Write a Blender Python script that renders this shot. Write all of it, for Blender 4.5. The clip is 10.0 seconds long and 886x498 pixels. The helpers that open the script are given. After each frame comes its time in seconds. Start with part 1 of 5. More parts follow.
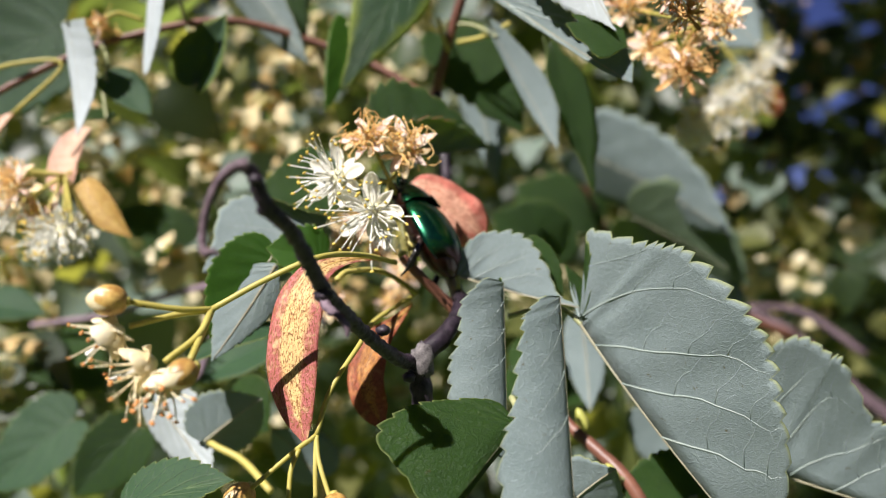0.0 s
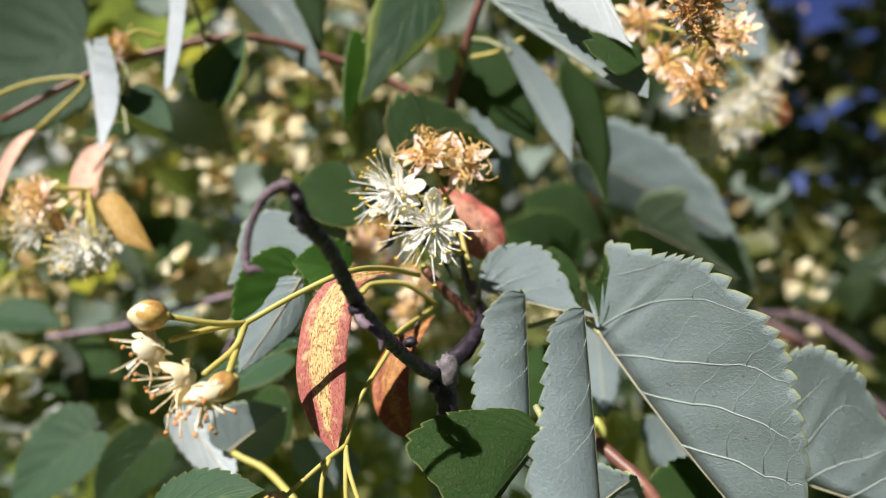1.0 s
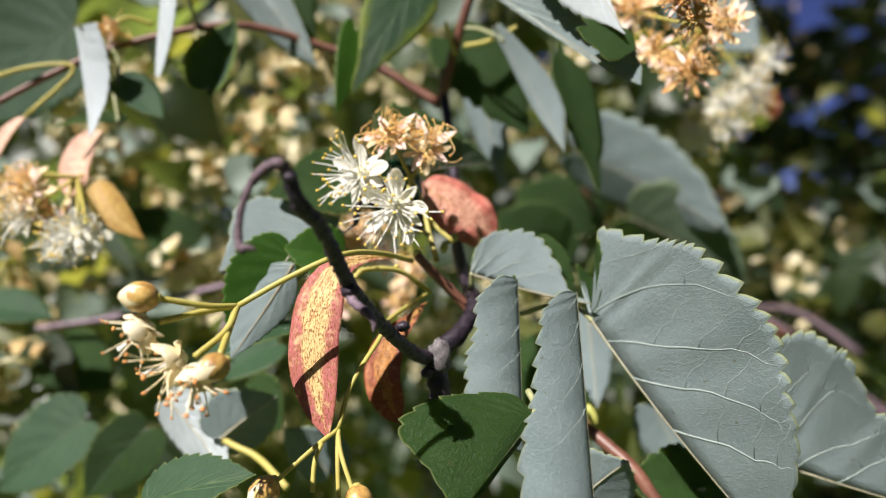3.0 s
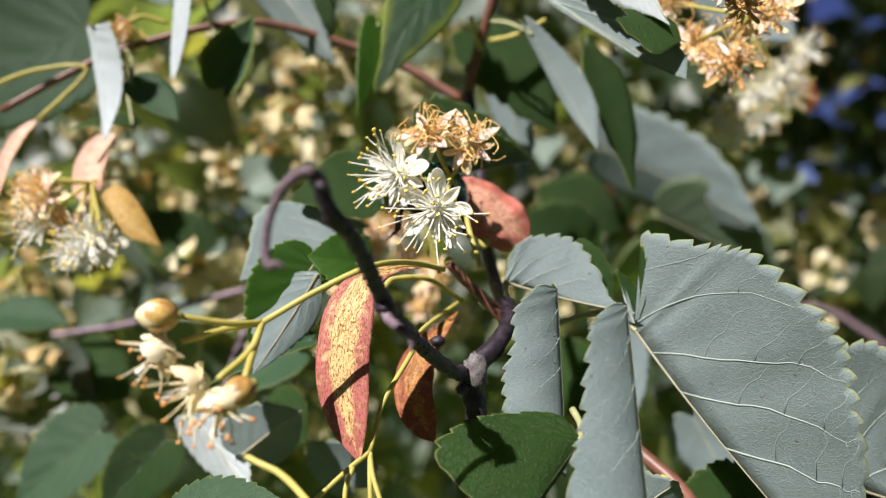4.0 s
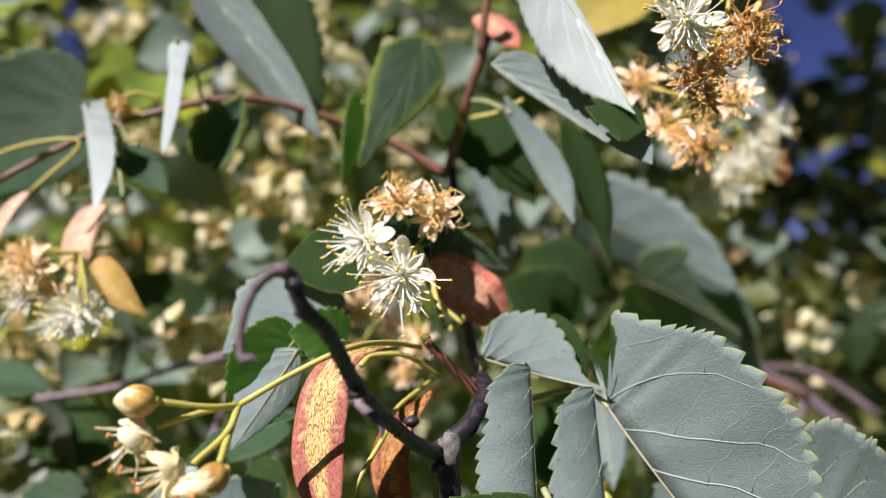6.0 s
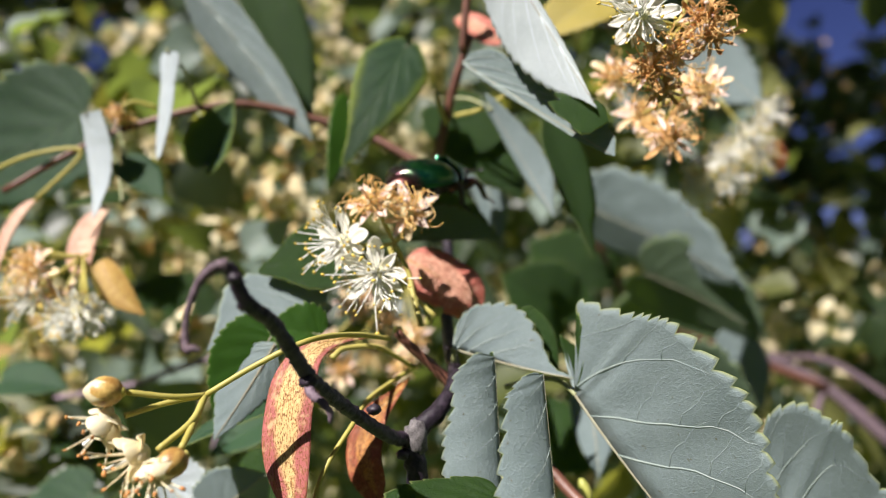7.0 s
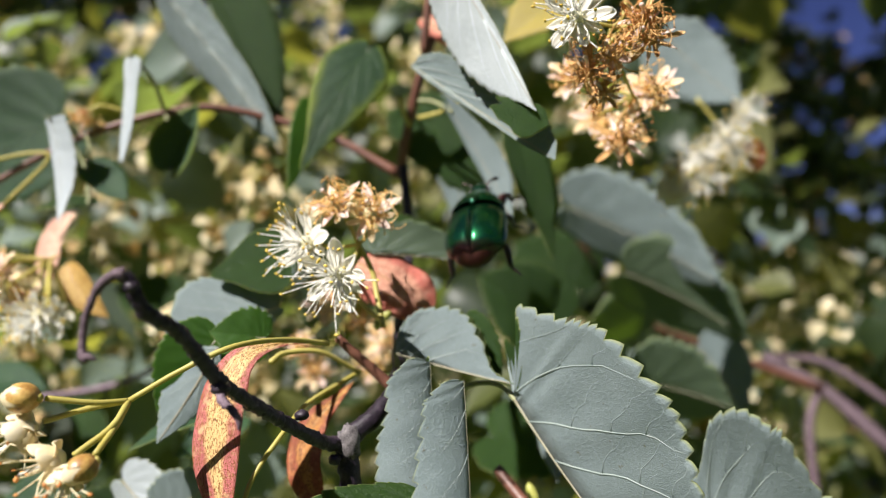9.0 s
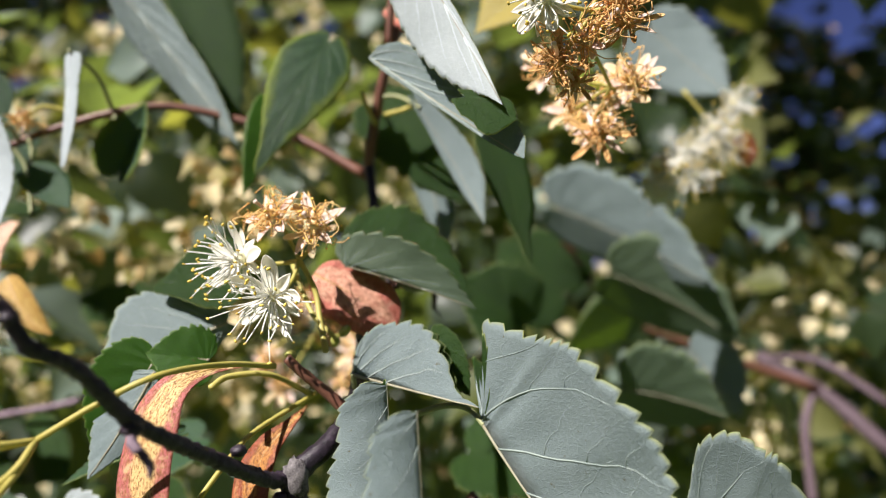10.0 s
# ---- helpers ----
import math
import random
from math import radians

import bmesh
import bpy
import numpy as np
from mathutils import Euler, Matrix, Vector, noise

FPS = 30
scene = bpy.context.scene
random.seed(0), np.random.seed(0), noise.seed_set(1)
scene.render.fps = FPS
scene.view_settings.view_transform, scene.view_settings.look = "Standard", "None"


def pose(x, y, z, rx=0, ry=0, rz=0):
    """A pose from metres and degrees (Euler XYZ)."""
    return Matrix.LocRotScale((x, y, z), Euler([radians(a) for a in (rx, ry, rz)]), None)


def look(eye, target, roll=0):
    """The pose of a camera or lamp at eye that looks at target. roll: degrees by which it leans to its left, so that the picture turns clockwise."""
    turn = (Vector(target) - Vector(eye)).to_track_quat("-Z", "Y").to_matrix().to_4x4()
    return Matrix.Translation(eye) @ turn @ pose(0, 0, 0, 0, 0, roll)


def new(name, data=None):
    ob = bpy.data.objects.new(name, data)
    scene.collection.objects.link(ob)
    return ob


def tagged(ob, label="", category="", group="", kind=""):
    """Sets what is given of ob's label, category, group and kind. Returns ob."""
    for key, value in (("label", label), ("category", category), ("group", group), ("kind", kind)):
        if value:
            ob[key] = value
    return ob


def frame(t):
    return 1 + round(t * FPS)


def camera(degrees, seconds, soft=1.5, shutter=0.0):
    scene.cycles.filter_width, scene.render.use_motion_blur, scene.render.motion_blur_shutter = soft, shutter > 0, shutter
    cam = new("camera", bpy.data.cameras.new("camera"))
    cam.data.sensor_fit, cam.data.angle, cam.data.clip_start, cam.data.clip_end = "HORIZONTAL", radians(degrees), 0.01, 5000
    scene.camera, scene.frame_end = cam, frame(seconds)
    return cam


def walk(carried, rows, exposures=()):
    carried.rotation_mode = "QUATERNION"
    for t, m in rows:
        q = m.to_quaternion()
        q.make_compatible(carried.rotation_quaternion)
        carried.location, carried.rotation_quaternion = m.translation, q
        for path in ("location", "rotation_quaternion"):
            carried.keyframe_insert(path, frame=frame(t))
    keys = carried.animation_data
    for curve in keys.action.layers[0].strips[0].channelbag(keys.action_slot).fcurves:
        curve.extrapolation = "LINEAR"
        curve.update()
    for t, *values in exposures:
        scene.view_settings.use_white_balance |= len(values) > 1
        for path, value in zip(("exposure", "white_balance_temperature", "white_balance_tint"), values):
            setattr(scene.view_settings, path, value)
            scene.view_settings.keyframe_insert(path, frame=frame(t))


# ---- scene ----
cam = camera(65.6, 10.0, soft=1.1)
PATH = [
    (0, (0.00393, -0.00388, 1.50342), (-0.0500, 1.9951, 1.4689), -1.65),
    (0.5, (0.00504, -0.00479, 1.50275), (-0.0446, 1.9945, 1.4884), -2.03),
    (1, (-0.00013, -0.00701, 1.50464), (-0.0554, 1.9922, 1.4921), -2.01),
    (1.5, (0.00350, -0.00627, 1.50239), (-0.0440, 1.9931, 1.4861), -2.09),
    (2, (0.00441, -0.01026, 1.50415), (-0.0222, 1.9895, 1.4912), -1.80),
    (2.5, (0.00211, -0.00960, 1.50227), (-0.0182, 1.9902, 1.4860), -1.64),
    (4, (-0.00424, 0.00090, 1.50460), (-0.0734, 1.9994, 1.4726), -2.45),
    (4.5, (-0.00608, 0.00280, 1.50729), (-0.0678, 2.0017, 1.5353), -2.06),
    (5, (-0.00286, -0.00151, 1.51105), (-0.0465, 1.9966, 1.5854), -1.88),
    (5.5, (-0.00357, -0.00220, 1.51030), (-0.0285, 1.9942, 1.6273), -1.82),
    (7, (0.01164, -0.00700, 1.50791), (-0.1209, 1.9852, 1.6241), -3.40),
    (7.5, (0.01615, -0.00787, 1.50706), (-0.1588, 1.9813, 1.6190), -3.04),
    (8, (0.01865, -0.00590, 1.50836), (-0.1502, 1.9841, 1.6158), -2.81),
    (8.5, (0.02353, -0.00816, 1.50962), (-0.1620, 1.9802, 1.6185), -3.41),
    (9, (0.02677, -0.00562, 1.50842), (-0.1531, 1.9831, 1.6201), -3.43),
    (9.5, (0.03263, 0.00291, 1.50923), (-0.1392, 1.9930, 1.6092), -4.01),
    (10, (0.03206, 0.00791, 1.51083), (-0.1307, 1.9986, 1.6147), -4.32),
]
walk(cam, [(t, look(eye, target, roll)) for t, eye, target, roll in PATH])
cam.data.dof.use_dof, cam.data.dof.focus_distance, cam.data.dof.aperture_fstop = True, 0.114, 11.0

# ---- light ----
SUN = Vector((-0.44, -0.55, 0.82)).normalized()
world = bpy.data.worlds.new("sky")
scene.world, world.use_nodes = world, True
sky = world.node_tree.nodes.new("ShaderNodeTexSky")
sky.sky_type, sky.sun_disc = "NISHITA", False
sky.altitude, sky.dust_density, sky.ozone_density = 3500, 0.1, 9.0
sky.sun_elevation, sky.sun_rotation = math.asin(SUN.z), math.atan2(SUN.x, SUN.y)
tint = world.node_tree.nodes.new("ShaderNodeMixRGB")
tint.blend_type, tint.inputs[0].default_value, tint.inputs[2].default_value = "MULTIPLY", 1.0, (1.45, 1.0, 1.35, 1)
world.node_tree.links.new(sky.outputs[0], tint.inputs[1])
world.node_tree.links.new(tint.outputs[0], world.node_tree.nodes["Background"].inputs[0])
world.node_tree.nodes["Background"].inputs[1].default_value = 0.025
sun = new("sun", bpy.data.lights.new("sun", "SUN"))
sun.data.energy, sun.data.angle, sun.data.color = 5.8, radians(0.53), (1.0, 0.94, 0.90)
sun.matrix_world = look((0, 0, 5), Vector((0, 0, 5)) - SUN)
scene.view_settings.exposure = 0.72


# ---- materials ----
def material(name, build):
    m = bpy.data.materials.new(name)
    m.use_nodes = True
    n = m.node_tree
    n.nodes.clear()
    out = n.nodes.new("ShaderNodeOutputMaterial")

    def node(kind, ins=None, **attrs):
        x = n.nodes.new(kind)
        if "operation" in attrs:
            x.operation = attrs["operation"]
        if "blend_type" in attrs:
            x.blend_type = attrs["blend_type"]
        if "feature" in attrs:
            x.feature = attrs["feature"]
        if "uv_map" in attrs:
            x.uv_map = attrs["uv_map"]
        for k, v in (ins or {}).items():
            if isinstance(v, bpy.types.NodeSocket):
                n.links.new(v, x.inputs[k])
            else:
                x.inputs[k].default_value = v
        return x
    n.links.new(build(node), out.inputs[0])
    return m


def ramp(node, fac, *stops):
    r = node("ShaderNodeValToRGB", {0: fac})
    while len(r.color_ramp.elements) < len(stops):
        r.color_ramp.elements.new(0.5)
    for e, (p, c) in zip(r.color_ramp.elements, stops):
        e.position, e.color = p, (*c, 1)
    return r.outputs[0]


def mix(node, fac, a, b, how="MIX"):
    return node("ShaderNodeMixRGB", {0: fac, 1: a, 2: b}, blend_type=how).outputs[0]


def maths(node, op, a, b=0.0):
    return node("ShaderNodeMath", {0: a, 1: b}, operation=op).outputs[0]


def rgb(r, g, b):
    return (r, g, b, 1)


def leafy(dark, light, rough, net, net_mix, thru, thru_mix, gloss=0.5, spots=None, bump=0.25, hairs=0.0, margin=None):
    """A leaf's skin: mottled colour, the net of fine veins, gloss, and light that passes through."""
    def build(node):
        uv = node("ShaderNodeUVMap", uv_map="flat").outputs[0]
        rnd = node("ShaderNodeObjectInfo").outputs["Random"]
        big = node("ShaderNodeTexNoise", {"Vector": uv, "Scale": 0.14, "Detail": 3.0}).outputs[0]
        fine = node("ShaderNodeTexNoise", {"Vector": uv, "Scale": 2.2, "Detail": 3.0, "Roughness": 0.7}).outputs[0]
        warp = node("ShaderNodeVectorMath", {0: uv, 1: node("ShaderNodeTexNoise", {"Vector": uv, "Scale": 0.9}).outputs[1]}, operation="ADD").outputs[0]
        cell = node("ShaderNodeTexVoronoi", {"Vector": warp, "Scale": 0.85}, feature="DISTANCE_TO_EDGE").outputs[0]
        small = node("ShaderNodeTexVoronoi", {"Vector": warp, "Scale": 3.4}, feature="DISTANCE_TO_EDGE").outputs[0]
        line = ramp(node, cell, (0.0, (1, 1, 1)), (0.07, (0, 0, 0)))
        line2 = ramp(node, small, (0.0, (0.6, 0.6, 0.6)), (0.12, (0, 0, 0)))
        lines = mix(node, 1.0, line, line2, "ADD")
        tone = maths(node, "ADD", maths(node, "MULTIPLY", big, 0.7), maths(node, "MULTIPLY", rnd, 0.3))
        col = ramp(node, tone, (0.25, dark), (0.8, light))
        col = mix(node, maths(node, "MULTIPLY", fine, 0.35), col, rgb(*[c * 0.7 for c in dark]))
        col = mix(node, maths(node, "MULTIPLY", lines, net_mix), col, rgb(*net))
        if spots:
            blot = node("ShaderNodeTexNoise", {"Vector": uv, "Scale": 0.55, "Detail": 4.0, "Roughness": 0.65}).outputs[0]
            col = mix(node, ramp(node, blot, (0.665, (0, 0, 0)), (0.71, (1, 1, 1))), col, rgb(*spots))
        rim = maths(node, "ABSOLUTE", node("ShaderNodeSeparateXYZ", {0: node("ShaderNodeUVMap", uv_map="edge").outputs[0]}).outputs[1])
        col = mix(node, ramp(node, rim, (0.972, (0, 0, 0)), (0.992, (0.55, 0.55, 0.55))), col, rgb(0.30, 0.33, 0.13))
        # Brightens the margin in colour, as if sunlight came through it.
        if margin:
            col = mix(node, ramp(node, maths(node, "ADD", rim, maths(node, "MULTIPLY", maths(node, "SUBTRACT", big, 0.5), 0.6)), (0.74, (0, 0, 0)), (1.0, (0.9, 0.9, 0.9))), col, rgb(*margin))
        height = maths(node, "ADD", maths(node, "MULTIPLY", lines, 0.6), fine)
        nor = node("ShaderNodeBump", {"Strength": bump, "Distance": 0.00025, "Height": height}).outputs[0]
        rough_n = maths(node, "ADD", maths(node, "MULTIPLY", fine, 0.2), rough - 0.1)
        skin = node("ShaderNodeBsdfPrincipled", {"Base Color": col, "Roughness": rough_n, "Specular IOR Level": gloss, "Normal": nor, "Sheen Weight": hairs, "Sheen Roughness": 0.5}).outputs[0]
        passed = node("ShaderNodeBsdfTranslucent", {0: mix(node, maths(node, "MULTIPLY", lines, 0.25), rgb(*thru), rgb(*[c * 0.5 for c in thru])), "Normal": nor}).outputs[0]
        return node("ShaderNodeMixShader", {0: thru_mix, 1: skin, 2: passed}).outputs[0]
    return build


THRU = (0.46, 0.60, 0.10)
M_UPPER = material("leaf_upper", leafy((0.009, 0.032, 0.008), (0.025, 0.066, 0.015), 0.48, (0.05, 0.10, 0.03), 0.25, THRU, 0.42, 0.30, (0.05, 0.035, 0.015), 0.7))
M_UNDER = material("leaf_under", leafy((0.139, 0.185, 0.190), (0.216, 0.267, 0.272), 0.6, (0.265, 0.325, 0.325), 0.34, THRU, 0.20, 0.3, (0.085, 0.065, 0.045), 0.42, 0.1))
# Two lighter copies of leaf_under: strong sun is put into the colour.
M_UNDER_SUNLIT = material("leaf_under_sunlit", leafy((0.38, 0.43, 0.45), (0.47, 0.52, 0.545), 0.5, (0.62, 0.68, 0.66), 0.3, THRU, 0.25, 0.4, None, 0.3, 0.15))
M_UNDER_GLARE = material("leaf_under_glare", leafy((0.44, 0.50, 0.53), (0.56, 0.62, 0.66), 0.45, (0.62, 0.67, 0.70), 0.3, THRU, 0.15, 0.5, None, 0.3, 0.1))
# Darker, greener copy of leaf_under: shade is put into the colour.
M_UNDER_SHADED = material("leaf_under_shaded", leafy((0.075, 0.115, 0.075), (0.12, 0.17, 0.11), 0.5, (0.19, 0.24, 0.16), 0.4, THRU, 0.35, 0.4, None, 0.35))
# Bluish copy of leaf_upper: shade and sky sheen are put into the colour.
M_UPPER_SKYLIT = material("leaf_upper_skylit", leafy((0.024, 0.062, 0.040), (0.044, 0.096, 0.058), 0.5, (0.08, 0.13, 0.075), 0.35, THRU, 0.42, 0.28, None, 0.35))
# Skylit blue-green again, plus a painted glow of sun through the margin.
M_LIT_MARGIN = material("leaf_lit_margin", leafy((0.020, 0.052, 0.036), (0.038, 0.080, 0.050), 0.5, (0.08, 0.13, 0.075), 0.35, THRU, 0.42, 0.28, None, 0.35, 0.0, (0.20, 0.25, 0.025)))
M_FRESH = material("leaf_fresh_green", leafy((0.024, 0.080, 0.010), (0.052, 0.135, 0.018), 0.5, (0.08, 0.15, 0.03), 0.3, (0.40, 0.62, 0.06), 0.45, 0.3, (0.10, 0.05, 0.02)))
M_RIM = material("leaf_rim", leafy((0.22, 0.27, 0.10), (0.34, 0.37, 0.16), 0.5, (0.5, 0.5, 0.2), 0.1, (0.6, 0.65, 0.1), 0.35))
M_YELLOW = material("leaf_yellowing", leafy((0.30, 0.26, 0.05), (0.45, 0.36, 0.07), 0.5, (0.5, 0.42, 0.15), 0.3, (0.7, 0.55, 0.08), 0.4, 0.4, (0.25, 0.12, 0.03)))


def plain(c1, c2, rough, scale, bump=0.2, gloss=0.4, thru=None, thru_mix=0.0, metal=0.0):
    def build(node):
        pos = node("ShaderNodeTexCoord").outputs["Object"]
        rnd = node("ShaderNodeObjectInfo").outputs["Random"]
        a = node("ShaderNodeTexNoise", {"Vector": pos, "Scale": scale, "Detail": 5.0, "Roughness": 0.65}).outputs[0]
        b = node("ShaderNodeTexNoise", {"Vector": pos, "Scale": scale * 6, "Detail": 3.0}).outputs[0]
        tone = maths(node, "ADD", maths(node, "MULTIPLY", a, 0.75), maths(node, "MULTIPLY", b, 0.25))
        tone = maths(node, "ADD", tone, maths(node, "MULTIPLY", maths(node, "SUBTRACT", rnd, 0.5), 0.12))
        col = ramp(node, tone, (0.32, c1), (0.68, c2))
        nor = node("ShaderNodeBump", {"Strength": bump, "Distance": 0.0003, "Height": tone}).outputs[0]
        skin = node("ShaderNodeBsdfPrincipled", {"Base Color": col, "Roughness": rough, "Specular IOR Level": gloss, "Normal": nor, "Metallic": metal}).outputs[0]
        if not thru:
            return skin
        passed = node("ShaderNodeBsdfTranslucent", {0: rgb(*thru)}).outputs[0]
        return node("ShaderNodeMixShader", {0: thru_mix, 1: skin, 2: passed}).outputs[0]
    return build


# Vein colour lightened to go with the sunlit underside copies.
M_VEIN_SUNLIT = material("vein_sunlit", plain((0.46, 0.52, 0.53), (0.60, 0.65, 0.67), 0.5, 300))
M_VEIN = material("vein", plain((0.20, 0.25, 0.235), (0.29, 0.335, 0.30), 0.5, 300))
M_MIDRIB = material("midrib", plain((0.26, 0.22, 0.14), (0.38, 0.37, 0.27), 0.5, 250))
M_VEIN_UP = material("vein_upper", plain((0.045, 0.085, 0.035), (0.075, 0.12, 0.05), 0.5, 300))
M_BARK = material("bark_dark", plain((0.004, 0.003, 0.005), (0.052, 0.036, 0.054), 0.42, 620, 1.0, 0.4))
M_BARKT = material("bark_dry_tip", plain((0.035, 0.022, 0.028), (0.19, 0.13, 0.155), 0.65, 700, 1.0, 0.35))
M_BARKP = material("bark_withered", plain((0.07, 0.045, 0.06), (0.30, 0.22, 0.27), 0.7, 500, 0.8, 0.3))
M_BARKG = material("bark_grey", plain((0.03, 0.025, 0.028), (0.24, 0.22, 0.22), 0.8, 600, 1.0, 0.3))
M_TWIG = material("twig_red", plain((0.09, 0.035, 0.025), (0.20, 0.085, 0.055), 0.45, 180, 0.3, 0.5))
M_STALK = material("stalk_green", plain((0.44, 0.38, 0.08), (0.58, 0.50, 0.16), 0.45, 160, 0.15, 0.4, (0.6, 0.6, 0.1), 0.2))
M_PETIOLE = material("petiole", plain((0.20, 0.22, 0.09), (0.33, 0.33, 0.17), 0.5, 200, 0.2))
M_PETAL = material("petal_cream", plain((0.86, 0.83, 0.72), (0.91, 0.90, 0.86), 0.5, 160, 0.15, 0.3, (0.95, 0.92, 0.78), 0.25))
# Cream petals, made warmer to carry the shade inside the cups.
M_SHADED_CREAM = material("petal_shaded_cream", plain((0.82, 0.70, 0.42), (0.90, 0.84, 0.66), 0.5, 220, 0.15, 0.3, (0.95, 0.85, 0.6), 0.25))
M_FIL = material("filament_white", plain((0.86, 0.84, 0.77), (0.91, 0.90, 0.85), 0.45, 200, 0.05, 0.4, (0.95, 0.95, 0.88), 0.2))
M_ANTHER = material("anther_yellow", plain((0.62, 0.40, 0.05), (0.80, 0.62, 0.14), 0.6, 700, 0.4))
M_ANTHERY = material("anther_orange", plain((0.60, 0.24, 0.05), (0.86, 0.62, 0.14), 0.6, 900, 0.4))
M_ANTHERB = material("anther_brown", plain((0.52, 0.20, 0.06), (0.74, 0.36, 0.11), 0.6, 700, 0.4))
M_OVARY = material("ovary", plain((0.80, 0.76, 0.46), (0.88, 0.85, 0.62), 0.6, 400, 0.3, 0.3, (0.8, 0.75, 0.4), 0.2))
M_SEPAL = material("sepal_wilted", plain((0.80, 0.58, 0.50), (0.92, 0.82, 0.74), 0.5, 300, 0.3, 0.3, (0.85, 0.65, 0.45), 0.3))
M_FADED = material("petal_faded", plain((0.84, 0.62, 0.36), (0.92, 0.83, 0.62), 0.5, 300, 0.3, 0.3, (0.85, 0.75, 0.4), 0.3))
M_WILT = material("filament_wilted", plain((0.82, 0.42, 0.12), (0.92, 0.72, 0.34), 0.5, 400, 0.3, 0.3, (0.8, 0.5, 0.15), 0.2))
M_RUST = material("flower_rust", plain((0.50, 0.24, 0.07), (0.86, 0.58, 0.25), 0.6, 500, 0.4, 0.3, (0.6, 0.3, 0.06), 0.2))
M_CALYX = material("bud_husk", plain((0.20, 0.07, 0.012), (0.64, 0.43, 0.13), 0.4, 520, 0.3, 0.5))
M_BUD = material("bud_cream", plain((0.78, 0.66, 0.38), (0.88, 0.81, 0.62), 0.5, 260, 0.2, 0.4, (0.85, 0.7, 0.35), 0.25))
M_GREENBUD = material("bud_green", plain((0.28, 0.30, 0.06), (0.46, 0.44, 0.12), 0.45, 300, 0.2, 0.5))


def dried(edge, middle, spot, thru):
    """A drying bract: flushed margins, a paler middle, brown specks and a net of veins."""
    def build(node):
        uv = node("ShaderNodeUVMap", uv_map="flat").outputs[0]
        side = node("ShaderNodeSeparateXYZ", {0: node("ShaderNodeUVMap", uv_map="edge").outputs[0]}).outputs
        wav = node("ShaderNodeTexNoise", {"Vector": uv, "Scale": 0.35, "Detail": 4.0}).outputs[0]
        far = maths(node, "ADD", maths(node, "ABSOLUTE", side[1]), maths(node, "MULTIPLY", maths(node, "SUBTRACT", wav, 0.5), 0.5))
        far = maths(node, "ADD", far, maths(node, "MULTIPLY", maths(node, "POWER", side[0], 4.0), 0.7))
        col = ramp(node, far, (0.52, middle), (0.70, edge))
        warp = node("ShaderNodeVectorMath", {0: uv, 1: node("ShaderNodeTexNoise", {"Vector": uv, "Scale": 0.7}).outputs[1]}, operation="ADD").outputs[0]
        cell = node("ShaderNodeTexVoronoi", {"Vector": warp, "Scale": 1.9}, feature="DISTANCE_TO_EDGE").outputs[0]
        line = ramp(node, cell, (0.0, (1, 1, 1)), (0.09, (0, 0, 0)))
        col = mix(node, maths(node, "MULTIPLY", line, 0.10), col, rgb(*[c * 0.55 for c in edge]))
        stretch = node("ShaderNodeMapping", {0: uv, 3: (0.45, 1.2, 1.0)}).outputs[0]
        blot = node("ShaderNodeTexNoise", {"Vector": stretch, "Scale": 1.3, "Detail": 5.0, "Roughness": 0.75}).outputs[0]
        col = mix(node, ramp(node, blot, (0.51, (0, 0, 0)), (0.60, (0.75, 0.75, 0.75))), col, rgb(*spot))
        speck = node("ShaderNodeTexNoise", {"Vector": node("ShaderNodeMapping", {0: uv, 3: (0.5, 1.3, 1.0)}).outputs[0], "Scale": 3.0, "Detail": 3.0, "Roughness": 0.6}).outputs[0]
        col = mix(node, ramp(node, speck, (0.54, (0, 0, 0)), (0.58, (0.95, 0.95, 0.95))), col, rgb(*[c * 0.6 for c in spot]))
        # Paler patches scattered over the bract.
        pale_patch = node("ShaderNodeTexNoise", {"Vector": uv, "Scale": 0.5, "Detail": 3.0}).outputs[0]
        col = mix(node, ramp(node, pale_patch, (0.56, (0, 0, 0)), (0.70, (0.45, 0.45, 0.45))), col, rgb(*[min(0.9, c * 1.25 + 0.06) for c in middle]))
        nor = node("ShaderNodeBump", {"Strength": 0.5, "Distance": 0.0003, "Height": maths(node, "ADD", line, blot)}).outputs[0]
        skin = node("ShaderNodeBsdfPrincipled", {"Base Color": col, "Roughness": 0.5, "Specular IOR Level": 0.4, "Normal": nor}).outputs[0]
        passed = node("ShaderNodeBsdfTranslucent", {0: rgb(*thru)}).outputs[0]
        return node("ShaderNodeMixShader", {0: 0.20, 1: skin, 2: passed}).outputs[0]
    return build


M_BRACT = material("bract_red_gold", dried((0.50, 0.15, 0.14), (0.80, 0.56, 0.24), (0.34, 0.14, 0.05), (0.8, 0.3, 0.06)))
M_BROWN = material("bract_brown", dried((0.34, 0.09, 0.04), (0.50, 0.22, 0.05), (0.16, 0.05, 0.02), (0.6, 0.2, 0.03)))
M_PINK = material("bract_pink", dried((0.70, 0.22, 0.17), (0.84, 0.46, 0.32), (0.46, 0.13, 0.08), (0.8, 0.35, 0.15)))
M_BLUSH = material("bract_blush", dried((0.76, 0.46, 0.36), (0.84, 0.60, 0.46), (0.50, 0.26, 0.16), (0.85, 0.5, 0.3)))
M_GOLD = material("bract_gold", dried((0.44, 0.28, 0.06), (0.56, 0.38, 0.11), (0.36, 0.17, 0.04), (0.7, 0.5, 0.1)))


